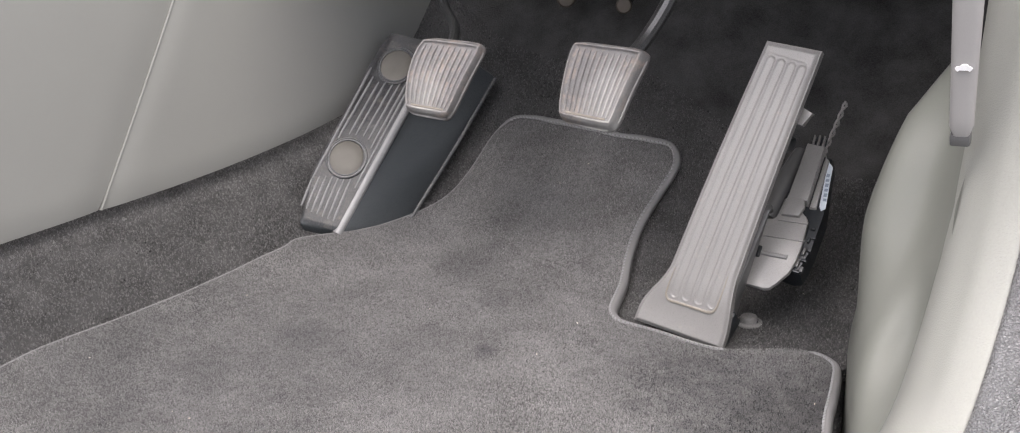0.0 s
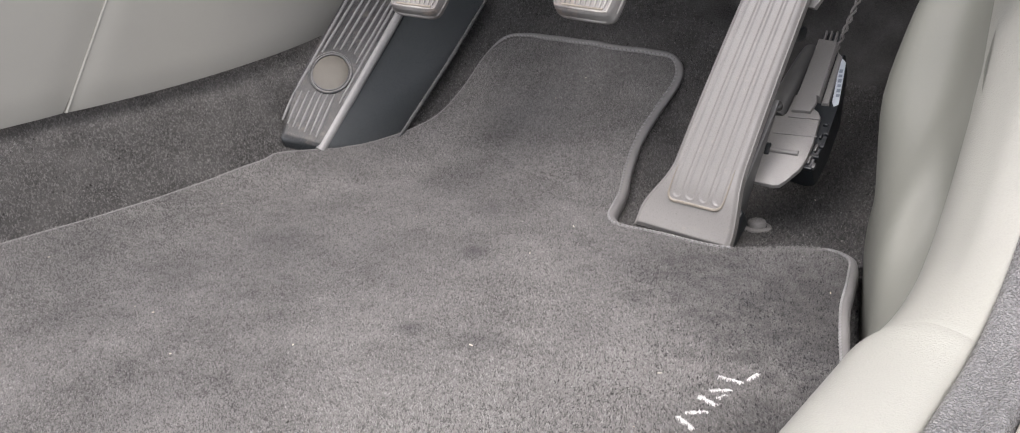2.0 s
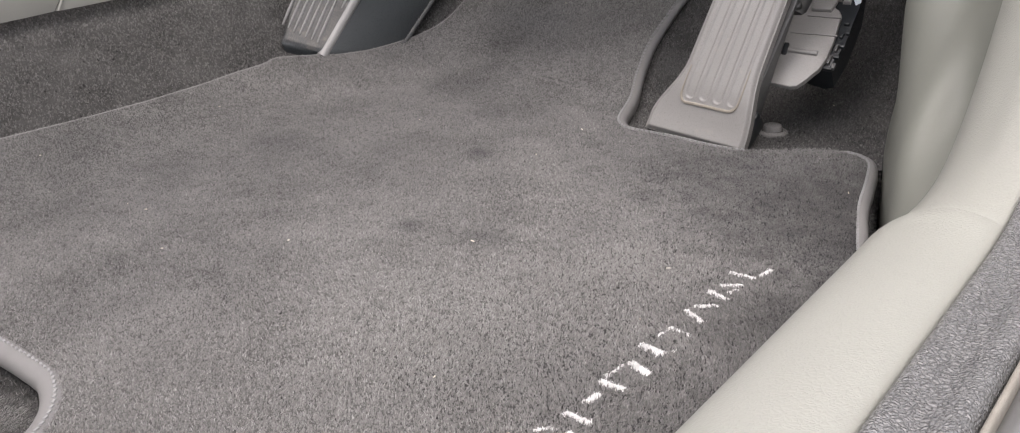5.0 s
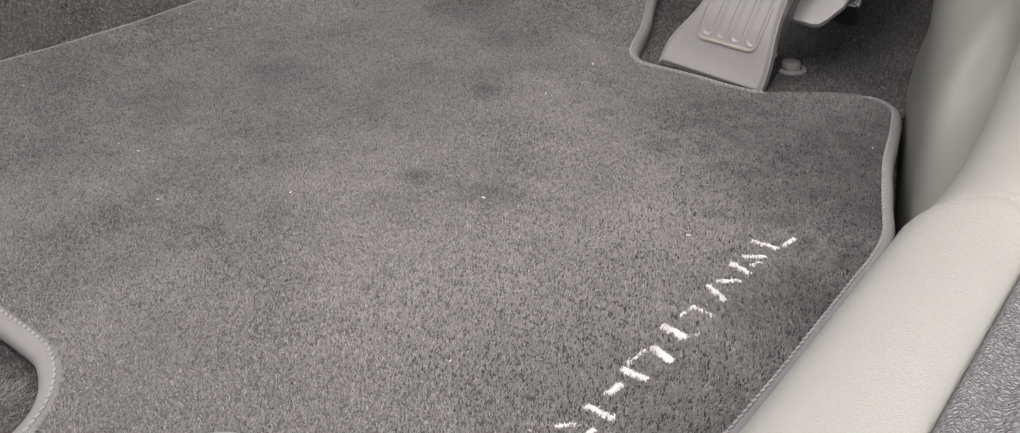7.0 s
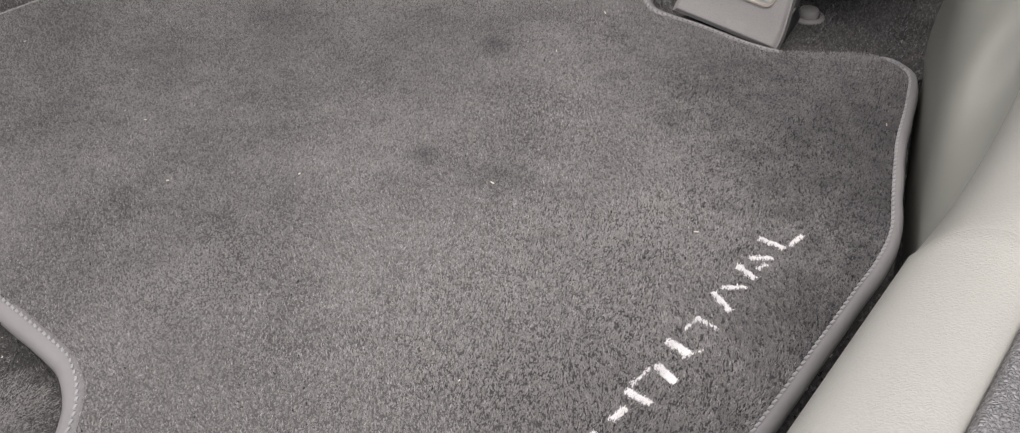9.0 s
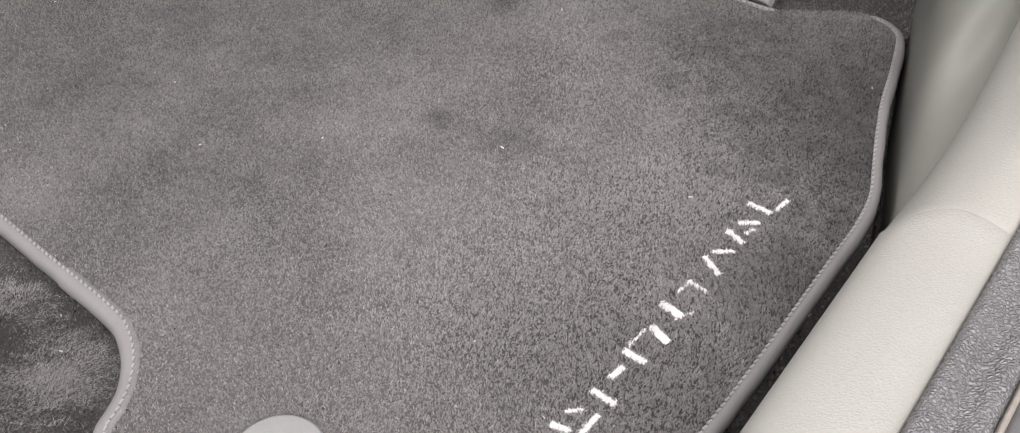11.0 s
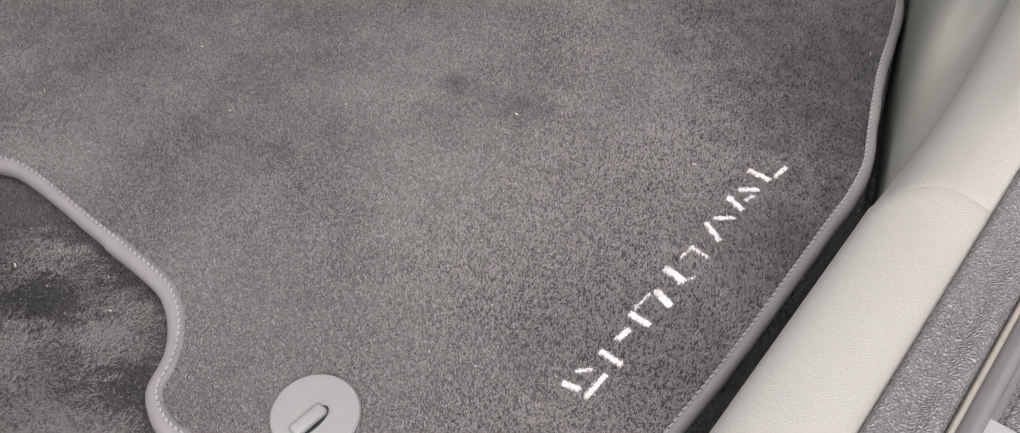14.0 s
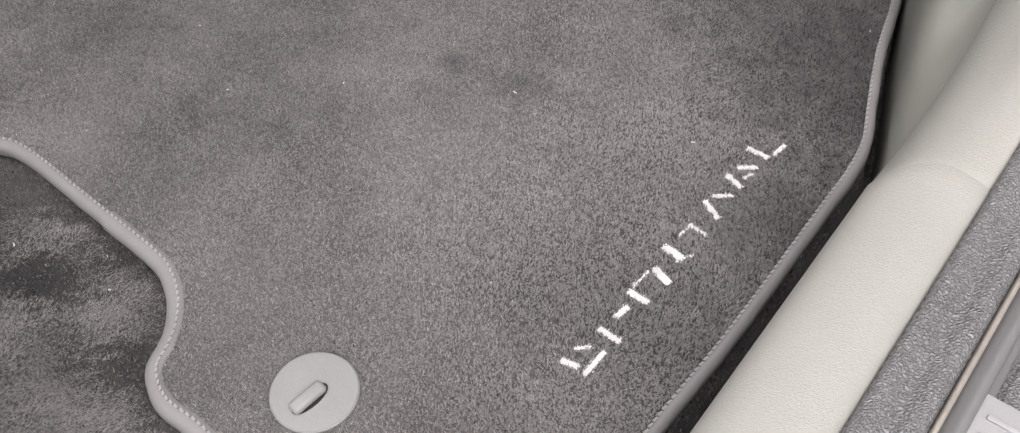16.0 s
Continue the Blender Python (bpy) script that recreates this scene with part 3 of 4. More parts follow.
# pale strip along the crease: the edge's bright highlight as colour
part("edge_strip", tube([on_rest(rest_right(8 + 240 * i / 10) - 2.0, 8 + 240 * i / 10, -0.0038) for i in range(11)], 0.0052, 16), REST_HIGHLIGHT, rest, "glossy edge, coloured light for its highlight")
part("flange", tube([S_BR + Vector((-0.002, -0.02, -0.014)), S_BR + Vector((0.0005, 0, 0)), S_BR.lerp(S_TR, 0.5) + Vector((0.001, 0, 0.0)), S_TR + Vector((0, -0.004, 0))], 0.002, 8), REST, rest, "rounded lower lip")


# ---- clutch and brake pedals ----
def pedal_pad(owner, tl, tr, bl, br, ribs, depth, bow, arch=0.0):
    tl, tr, bl, br = (Vector(q) for q in (tl, tr, bl, br))
    n = (tr - tl).cross(tl - bl).normalized()
    across, up = (tr - tl).normalized(), (tl - bl).normalized()

    def plane(u, v, h):
        """u, v from -1 to 1 on a pad with rounded corners."""
        x, y = u * (1 - 0.075 * v ** 8), v * (1 - 0.075 * u ** 8)
        x += arch * (1 - u) / 2 * max(0.0, (v + 0.7) / 1.7) ** 2
        p = bl.lerp(br, (x * 1.06 + 1) / 2).lerp(tl.lerp(tr, (x * 1.06 + 1) / 2), (y * 1.06 + 1) / 2)
        return p + n * (h + bow * (1 - v * v))

    def face(u, v):
        a, b = 2 * u - 1, 2 * v - 1
        e = max(abs(a), abs(b))
        return plane(a, b, -0.0022 * (1 - ease((e - 0.84) / 0.05)) - 0.004 * ease((e - 0.93) / 0.07))

    bm, rows = grid(face, 60, 40)
    ring = [r[0] for r in rows][:-1] + rows[-1][:-1] + [r[-1] for r in rows][:0:-1] + rows[0][:0:-1]
    prev = ring
    for k, (h, grow) in enumerate(((0.25, 1.0), (0.4, 1.035), (0.75, 1.03), (1.0, 0.98))):
        centre = sum((v.co for v in ring), Vector()) / len(ring)
        cur = [bm.verts.new(centre + (v.co - centre) * grow - n * depth * h) for v in ring]
        for i in range(len(ring)):
            j = (i + 1) % len(ring)
            bm.faces.new((prev[i], prev[j], cur[j], cur[i]))
        prev = cur
    bm.faces.new(prev)
    pad = part("pad", bm, PAD, owner, "worn grey ribbed rubber pad with dusty ribs", 50)
    for k in range(ribs):
        a = -0.74 + 1.48 * k / (ribs - 1)
        lean = 0.0 if k < ribs - 1 else 0.02
        part("rib", tube([plane(a - lean, -0.79 + 1.58 * i / 9, -0.0016) for i in range(10)], lambda t: 0.0012 * (0.5 + 0.5 * min(1, 9 * t, 9 * (1 - t))), 8), PAD_WORN, pad)
    edge = [(math.cos(w), math.sin(w)) for w in (2 * math.pi * i / 48 for i in range(49))]
    edge = [(0.9 * x / max(abs(x), abs(y)), 0.9 * y / max(abs(x), abs(y))) for x, y in edge]
    part("rim", tube([plane(x, y, -0.0006) for x, y in edge], 0.0010, 8), PAD_WORN, pad, "worn pale rim")
    part("back_rim", tube([plane(x * 1.135, y * 1.135, -depth * 0.72) for x, y in edge], 0.0012, 8), PAD_WORN, pad, "worn pale back edge")
    part("dust", tube([plane(-0.7 + 1.4 * i / 8, -0.83, -0.0022) for i in range(9)], 0.0012, 6), DUST, pad, "beige dust in the lower edge")
    return plane, n


clutch = thing("clutch_pedal", (-0.59, 0.75, 0.19), "clutch pedal with worn ribbed grey rubber pad hanging over the footrest", "pedal", "foot pedals")
pl_c, n_c = pedal_pad(clutch, (-0.627, 0.752, 0.2245), (-0.557, 0.772, 0.219), (-0.6115, 0.7205, 0.1645), (-0.567, 0.728, 0.161), 9, 0.012, 0.0028, 0.36)
arm = smooth_line([Vector((-0.598, 0.768, 0.2)), Vector((-0.645, 0.84, 0.214)), Vector((-0.685, 0.872, 0.235)), Vector((-0.712, 0.89, 0.29)), Vector((-0.72, 0.9, 0.41))], 5)
part("arm", tube(arm, 0.0055, 10), STEEL, clutch, "dull steel arm")
brake = thing("brake_pedal", (-0.435, 0.785, 0.19), "brake pedal with worn ribbed grey rubber pad, dusty below", "pedal", "foot pedals")
pl_b, n_b = pedal_pad(brake, (-0.477, 0.800, 0.2245), (-0.402, 0.800, 0.2225), (-0.467, 0.762, 0.166), (-0.417, 0.768, 0.1615), 10, 0.0135, 0.0028, 0.08)
arm = smooth_line([Vector((-0.43, 0.795, 0.2)), Vector((-0.425, 0.84, 0.22)), Vector((-0.412, 0.87, 0.26)), Vector((-0.40, 0.90, 0.32)), Vector((-0.40, 0.92, 0.41))], 5)
part("arm", tube(arm, 0.007, 10), STEEL, brake, "dull steel arm")

# ---- accelerator ----
gas = thing("accelerator_pedal", (-0.33, 0.735, 0.0), "long grey floor-hinged accelerator pedal with four grooves, scuffed", "pedal", "foot pedals")
A_V = Vector((0.1768, 0.4283, 0.8861)).normalized()
A_X = Vector((0.9841, -0.0624, -0.1662))
A_X = (A_X - A_V * A_X.dot(A_V)).normalized()
A_W = A_X.cross(A_V)
GAS = Matrix((A_X, A_V, A_W)).transposed().to_4x4()
GAS.translation = Vector((-0.329, 0.7335, 0.0065))


def gas_left(v):
    return -0.0248 - 0.0035 * (1 - clamp01(v / 0.25)) - 0.0155 * (1 - ease(v / 0.05)) ** 1.2


def gas_right(v):
    return 0.0228 + 0.0095 * (1 - clamp01((v - 0.03) / 0.23)) + 0.0075 * (1 - ease(v / 0.06))


def gas_curve(v):
    return 0.004 * math.sin(math.pi * v / 0.257) - 0.004 * (1 - ease(v / 0.04))


GROOVES = (-0.0150, -0.0035, 0.0082, 0.0198)


def gas_face(u, v):
    y = -0.006 * (1 - u) + 0.003 * u + (0.2495 + 0.004 * u) * v - (-0.006 * (1 - u) + 0.003 * u) * v
    y -= 0.0065 * (1 - v) ** 4
    l, r = gas_left(max(y, 0)), gas_right(max(y, 0))
    x = l + (r - l) * u
    k = clamp01((y - 0.024) / 0.222)
    h = gas_curve(y)
    # the raised panel with its four sunk grooves
    l2, r2 = -0.0222 + 0.001 * k, 0.0262 - 0.0072 * k
    qx = abs(x - (l2 + r2) / 2) - (r2 - l2) / 2 + 0.006
    low_edge = 0.0165 + 0.12 * (x + 0.02)
    qy = abs(y - (low_edge + 0.2405) / 2) - (0.2405 - low_edge) / 2 + 0.006
    inside = 0.006 - math.hypot(max(qx, 0.0), max(qy, 0.0)) - min(max(qx, qy), 0.0)
    h += 0.00035 * math.exp(-(inside / 0.0009) ** 2) - 0.0003 * ease(inside / 0.0012)
    for g in GROOVES:
        gx = g * (1 - 0.2 * k) - 0.0017 * k
        y0 = 0.0245 + 0.13 * (gx + 0.015)
        dy = max(y0 - y, y - 0.234, 0)
        d = math.hypot(x - gx, dy)
        h -= 0.0007 * (1 - ease((d - 0.0026) / 0.0014))
        h += 0.0004 * math.exp(-((d - 0.0044) / 0.0006) ** 2)
    edge = min(u, 1 - u, v * 4, (1 - v) * 4) * (r - l)
    h -= 0.0032 * (1 - ease(edge / 0.0045)) ** 1.6
    return GAS @ Vector((x, y, h))


bm, rows = grid(gas_face, 110, 360)
ring = [r[0] for r in rows][:-1] + rows[-1][:-1] + [r[-1] for r in rows][:0:-1] + rows[0][:0:-1]
prev = ring
for d in (0.003, 0.008):
    cur = [bm.verts.new(v.co - A_W * d + A_X * (-0.0005 if (GAS.inverted() @ v.co).x > 0 else 0.0005) * d / 0.008) for v in ring]
    for i in range(len(ring)):
        j = (i + 1) % len(ring)
        bm.faces.new((prev[i], prev[j], cur[j], cur[i]))
    prev = cur
bm.faces.new(prev)
part("pedal_plate", bm, ALLOY, gas, "grey plate with grooves and dusty wear", 50)
RIM_PTS = [(-0.0216, 0.045), (-0.0221, 0.028), (-0.0216, 0.0205), (-0.0175, 0.0168), (-0.010, 0.0177), (0.0, 0.0189), (0.012, 0.0203), (0.0205, 0.0217), (0.0246, 0.026), (0.0255, 0.036), (0.0248, 0.056)]
dust_line = [GAS @ Vector((q.x, q.y, gas_curve(q.y) + 0.0004)) for q in smooth_line([Vector((x, y, 0)) for x, y in RIM_PTS], 4)]
part("dust_line", tube(dust_line, lambda t: 0.0003 + 0.0009 * min(1.0, 4 * t, 4 * (1 - t)), 6), DUST, gas, "beige dust caught along the panel edge")
part("hinge_foot", box(GAS @ pose(0.002, 0.012, -0.02, -20), 0.07, 0.03, 0.022, 0.003), BLACK, gas, "black hinge foot on the carpet")
part("side_skirt", prism([(-0.004, -0.034), (0.024, -0.036), (0.062, -0.024), (0.118, -0.0125), (0.118, -0.0115), (-0.002, -0.0115)], GAS @ pose(0.0275, 0, 0) @ Matrix(((0, 0, 1, 0), (1, 0, 0, 0), (0, 1, 0, 0), (0, 0, 0, 1))), -0.003, 0.0035, 0.0012), DARK_PLASTIC, gas, "dark hinge cheek under the plate")
part("push_rod", box(GAS @ pose(0.0, 0.17, -0.03, 25), 0.03, 0.012, 0.05, 0.003), BLACK, gas)
part("side_hook", prism([(-0.008, -0.012), (0.002, -0.012), (0.006, 0.004), (0.009, 0.008), (0.004, 0.009), (-0.008, 0.012)], GAS @ pose(0.0275, 0.2, -0.013) @ Matrix.Diagonal((0.6, 0.6, 1, 1)), -0.004, 0.001, 0.0006), BRACKET, gas)

# sensor module beside the pedal
M_U, M_R = Vector((-0.0997, 0.7876, 0.6081)), Vector((0.9924, 0.1232, 0.0031))
M_N = M_R.cross(M_U)
MOD = Matrix((M_R, M_U, M_N)).transposed().to_4x4()
MOD.translation = Vector((-0.29, 0.811, 0.058))
module = thing("pedal_sensor", (-0.27, 0.84, 0.05), "grey pedal sensor housing with bracket, pale label and plug", "sensor")
BR_OUT = [(-0.03, -0.033), (-0.004, -0.0355), (0.010, -0.0375), (0.015, -0.0362), (0.0195, -0.0305), (0.0272, -0.0185), (0.030, -0.008), (0.0312, 0.008), (0.031, 0.034), (0.028, 0.039),
          (0.024, 0.0405), (0.018, 0.052), (0.009, 0.056), (0.0055, 0.054), (0.0045, 0.034), (0.001, 0.0305), (-0.03, 0.03)]
bracket = part("bracket", prism(BR_OUT, MOD, -0.004, 0.0, 0.0008), BRACKET, module, "flat grey bracket plate")
part("rib", tube([MOD @ Vector((0.0, -0.0038, 0.0006)), MOD @ Vector((0.0225, -0.0048, 0.0006))], 0.0022, 8), BRACKET, bracket)
part("slot", box(MOD @ pose(-0.0025, -0.003, 0.0005), 0.004, 0.011, 0.003, 0.001), BLACK, bracket, "dark slot")
part("step", box(MOD @ pose(0.015, 0.0135, 0.0003), 0.036, 0.0012, 0.0012, 0.0004), BRACKET, bracket)
part("upper_step", box(MOD @ pose(0.0185, 0.031, 0.0005), 0.026, 0.0012, 0.0014, 0.0004), BRACKET, bracket)
part("collar", prism([(0.0075, 0.036), (0.0225, 0.036), (0.0255, 0.046), (0.0235, 0.055), (0.0085, 0.057)], MOD, 0.0, 0.0035, 0.0012), BRACKET, module)
part("housing", prism([(0.0085, 0.054), (0.0265, 0.052), (0.0275, 0.112), (0.0115, 0.114)], MOD, -0.02, 0.004, 0.002), BRACKET, module, "long grey housing")
part("motor_housing", tube(smooth_line([MOD @ Vector(q) for q in ((-0.0075, 0.036, -0.009), (-0.0058, 0.05, -0.008), (-0.001, 0.078, -0.008), (0.003, 0.1, -0.009), (0.005, 0.112, -0.011))], 4), lambda t: 0.0098 - 0.0026 * t, 16), DARK_PLASTIC, module, "dark rounded motor housing")
part("end_knob", turned([(0.0042, 0.0), (0.0042, 0.004), (0.003, 0.0052), (0.0006, 0.0055)], MOD @ pose(-0.0052, 0.04, -0.001), 20), DARK_PLASTIC, module)
part("side_rail", prism([(0.0275, 0.05), (0.0335, 0.05), (0.033, 0.102), (0.0288, 0.106)], MOD, -0.02, -0.003, 0.0015), BRACKET, module, "pale side of the housing")
part("back_housing", prism([(0.0, -0.008), (0.027, -0.0145), (0.034, -0.0125), (0.0385, 0.012), (0.0405, 0.048), (0.0345, 0.106), (0.012, 0.112), (0.0, 0.06)], MOD, -0.03, -0.006, 0.0015), BLACK, module, "black rear housing")
# three clips are coloured lighter for the highlights on the black connectors
for k, (r, u, w, h) in enumerate(((0.0345, -0.014, 0.007, 0.0028), (0.0385, -0.0115, 0.003, 0.0055), (0.034, -0.006, 0.0026, 0.008), (0.0385, -0.0025, 0.0048, 0.0028), (0.0365, 0.006, 0.0024, 0.007),
                                   (0.0405, 0.0085, 0.004, 0.004), (0.0375, 0.018, 0.0024, 0.005), (0.0415, 0.021, 0.0035, 0.003), (0.0385, 0.03, 0.004, 0.0026))):
    part("clip", box(MOD @ pose(r - 0.003, u, -0.0052, 0, 0, -7), w, h, 0.0038, 0.0007), DARK_PLASTIC if k in (1, 2, 4) else BLACK, module)
label = part("sticker", prism([(0.0318, 0.1025), (0.0372, 0.0965), (0.0408, 0.0525), (0.0375, 0.0495), (0.0352, 0.054)], MOD, -0.0062, -0.0053), LABEL, module, "pale blue printed sticker")
for k in range(6):
    part("print_bar", box(MOD @ pose(0.0352 + 0.0006 * k, 0.087 - 0.0052 * k, -0.0051), 0.0028, 0.0026 if k % 2 else 0.0034, 0.0004), INK, label)
for k in range(3):
    part("plug_rib", box(MOD @ pose(0.0155 + 0.0045 * k, 0.1195, -0.002), 0.0014, 0.012, 0.006, 0.0004), BRACKET, module)
part("plug", box(MOD @ pose(0.0195, 0.1185, -0.008), 0.014, 0.016, 0.01, 0.001), BLACK, module, "black cable plug")
for turn_ in (0.0, math.pi):
    wire = [MOD @ Vector((0.0255 + 0.0016 * math.sin(k * 1.1 + turn_) + 0.0009 * k * 0.45, 0.106 + 0.0038 * k, -0.006 + 0.0016 * math.cos(k * 1.1 + turn_))) for k in range(18)]
    part("wire", tube(wire, 0.0011, 6), BRACKET, module, "twisted thin cable")

stud = thing("floor_stud", (-0.296, 0.803, -0.01), "small grey plastic stud pressed in the carpet", "stud")
sm = pose(-0.296, 0.803, carpet_height(-0.296, 0.803) - 0.0008)
part("washer", turned([(0.0118, 0.0), (0.0118, 0.0022), (0.0106, 0.0032), (0.0086, 0.0034), (0.0082, 0.002), (0.004, 0.002)], sm, 24), BRACKET, stud)
part("groove", turned([(0.0084, 0.0021), (0.0074, 0.0023)], sm, 24), BLACK, stud, "dark groove round the head")
part("head", turned([(0.0072, 0.0018), (0.0075, 0.0058), (0.0068, 0.0076), (0.0045, 0.0086), (0.001, 0.009)], sm, 24), BRACKET, stud)

# faint fittings in the dark behind the pedals
for at, r in (((-0.547, 1.013, 0.2195), 0.009), ((-0.622, 1.012, 0.2235), 0.011)):
    knob = thing("bulkhead_fitting", at, "dull brown fitting in the dark above the pedals", "fitting", "bulkhead fittings")
    part("cap", turned([(r, 0.0), (r, 0.012), (r * 0.8, 0.017), (r * 0.2, 0.018)], look(at, (0.02, 0.03, 0.4)) @ pose(0, 0, 0, 180), 24), BROWN, knob)
    part("stem", tube([at, (at[0], at[1] + 0.12, at[2] + 0.06), (at[0], 1.32, at[2] + 0.12)], r * 0.6, 10), DASH, knob)

# ---- floor mat ----
CORNERS = ((-0.722, 0.38), (-0.719, 0.448), (-0.717, 0.505), (-0.718, 0.57), (-0.720, 0.644), (-0.722, 0.669), (-0.710, 0.713), (-0.698, 0.745), (-0.681, 0.79), (-0.664, 0.832), (-0.660, 0.866), (-0.659, 0.903), (-0.654, 0.923), (-0.643, 0.935), (-0.621, 0.939),
           (-0.584, 0.938), (-0.517, 0.937), (-0.478, 0.9455), (-0.4555, 0.9515), (-0.4435, 0.9455), (-0.4395, 0.932), (-0.4425, 0.903), (-0.4425, 0.868), (-0.433, 0.831), (-0.418, 0.795), (-0.410, 0.771), (-0.401, 0.748), (-0.391, 0.735), (-0.378, 0.7295), (-0.34, 0.7285), (-0.29, 0.727),
           (-0.262, 0.742), (-0.24, 0.757), (-0.221, 0.762), (-0.206, 0.757), (-0.1965, 0.745), (-0.186, 0.710), (-0.176, 0.670), (-0.1605, 0.625), (-0.1485, 0.592), (-0.1445, 0.562), (-0.1445, 0.53), (-0.1445, 0.42), (-0.1470, 0.36), (-0.151, 0.25),
           (-0.161, 0.208), (-0.20, 0.197), (-0.28, 0.199), (-0.334, 0.204), (-0.360, 0.2035), (-0.3755, 0.2085), (-0.3845, 0.216), (-0.389, 0.227), (-0.396, 0.239), (-0.408, 0.251), (-0.423, 0.2595), (-0.441, 0.2638), (-0.50, 0.266), (-0.568, 0.268), (-0.592, 0.2625), (-0.63, 0.246), (-0.68, 0.246), (-0.713, 0.285))
RIM = []
for a, b in zip(*(lambda q: (q, q[1:] + q[:1]))(smooth_line([Vector((x, y, 0)) for x, y in CORNERS], 7, True))):
    k = max(1, round((b - a).length / 0.0032))
    RIM += [a.lerp(b, i / k) for i in range(k)]


def mat_height(x, y):
    return level(x, y) + ripple(x, y) * 0.5


RIM_NP = np.array([p[:2] for p in RIM])


def inside_mask(P):
    """Which of the places P of the plan lie inside the mat's rim."""
    hit = np.zeros(len(P), bool)
    for a, b in zip(RIM_NP, np.roll(RIM_NP, -1, 0)):
        cond = (a[1] > P[:, 1]) != (b[1] > P[:, 1])
        if cond.any():
            hit[cond] ^= P[cond, 0] < (b[0] - a[0]) * (P[cond, 1] - a[1]) / (b[1] - a[1]) + a[0]
    return hit


def rim_distance(P):
    return np.min(np.hypot(P[:, None, 0] - RIM_NP[None, ::2, 0], P[:, None, 1] - RIM_NP[None, ::2, 1]), 1)


gx, gy = np.meshgrid(np.arange(-0.74, -0.14, 0.009), np.arange(0.19, 0.96, 0.009))
G = np.c_[gx.ravel(), gy.ravel()]
G = G[inside_mask(G)]
G = G[rim_distance(G) > 0.006]
n_rim = len(RIM)
verts, _, tris, *_ = mathutils.geometry.delaunay_2d_cdt([Vector(p[:2]) for p in RIM_NP] + [Vector(p) for p in G], [(i, (i + 1) % n_rim) for i in range(n_rim)], [], 1, 1e-6)
mat = thing("floor_mat", (-0.43, 0.5, 0.0), "dusty charcoal pile floor mat with grey vinyl binding and white mark", "floor mat")
bm = bmesh.new()
tops = [bm.verts.new((p.x, p.y, mat_height(p.x, p.y))) for p in verts]
for t in tris:
    bm.faces.new([tops[i] for i in t])
rim_edges = [e for e in bm.edges if len(e.link_faces) == 1]
low = bmesh.ops.extrude_edge_only(bm, edges=rim_edges)
for v in (g for g in low["geom"] if isinstance(g, bmesh.types.BMVert)):
    v.co.z -= 0.008
body = part("mat_body", bm, BACKING, mat, "mat base, coloured dark for the shade deep in the pile")


def rim_width(p):
    """The binding is rolled under along the tunnel and the footrest."""
    sunk = ease((p.x + 0.288) / 0.01) * ease((-0.219 - p.x) / 0.012) * ease((p.y - 0.66) / 0.03)
    worn = ease((p.x + 0.385) / 0.02) * ease((-0.219 - p.x) / 0.012) * ease((p.y - 0.66) / 0.03)
    return 1 - 0.15 * worn - 0.75 * sunk - 0.62 * ease((-0.585 - p.x) / 0.05) * ease((p.y - 0.31) / 0.05) * (1 - 0.6 * ease((p.y - 0.915) / 0.02))


def rim_frame(i):
    p = RIM[i]
    d = (RIM[(i + 1) % n_rim] - RIM[i - 1]).normalized()
    out = Vector((-d.y, d.x, 0))
    slope = Vector((out.x, out.y, (level(p.x + out.x * 0.004, p.y + out.y * 0.004) - level(p.x - out.x * 0.004, p.y - out.y * 0.004)) / 0.008)).normalized()
    return p, d, slope


turn = sum((RIM[(i + 1) % n_rim] - RIM[i]).cross(RIM[(i + 2) % n_rim] - RIM[(i + 1) % n_rim]).z for i in range(n_rim))
OUT = 1 if turn < 0 else -1
SECTION = ((-0.0062, -0.0008), (-0.005, 0.0006), (-0.0025, 0.0012), (0.0004, 0.0009), (0.0028, -0.0006), (0.004, -0.003), (0.0042, -0.006), (0.0034, -0.0088), (-0.004, -0.009))
bm = bmesh.new()
rings = []
for i in range(n_rim):
    p, d, out = rim_frame(i)
    out = out * OUT
    nrm = out.cross(d) if out.cross(d).z > 0 else d.cross(out)
    base = Vector((p.x, p.y, mat_height(p.x, p.y)))
    wob = 1 + 0.1 * noise.noise(base * 60)
    wob *= 0.86 * rim_width(p) * (1.27 if -0.4872 < p.x < -0.3 and p.y < 0.28 else 1.0)
    rings.append([bm.verts.new(base + out * (a * wob * (0.76 if a < 0 and p.x > -0.25 else 1.0)) + nrm * (h - 0.0014 * (1 - rim_width(p)) - (0.002 if rim_width(p) < 0.2 else 0.0))) for a, h in SECTION])
for i in range(n_rim):
    r0, r1 = rings[i], rings[(i + 1) % n_rim]
    for k in range(len(SECTION) - 1):
        bm.faces.new((r0[k], r0[k + 1], r1[k + 1], r1[k]))
part("binding", bm, BINDING, mat, "grey vinyl edge binding", 60)

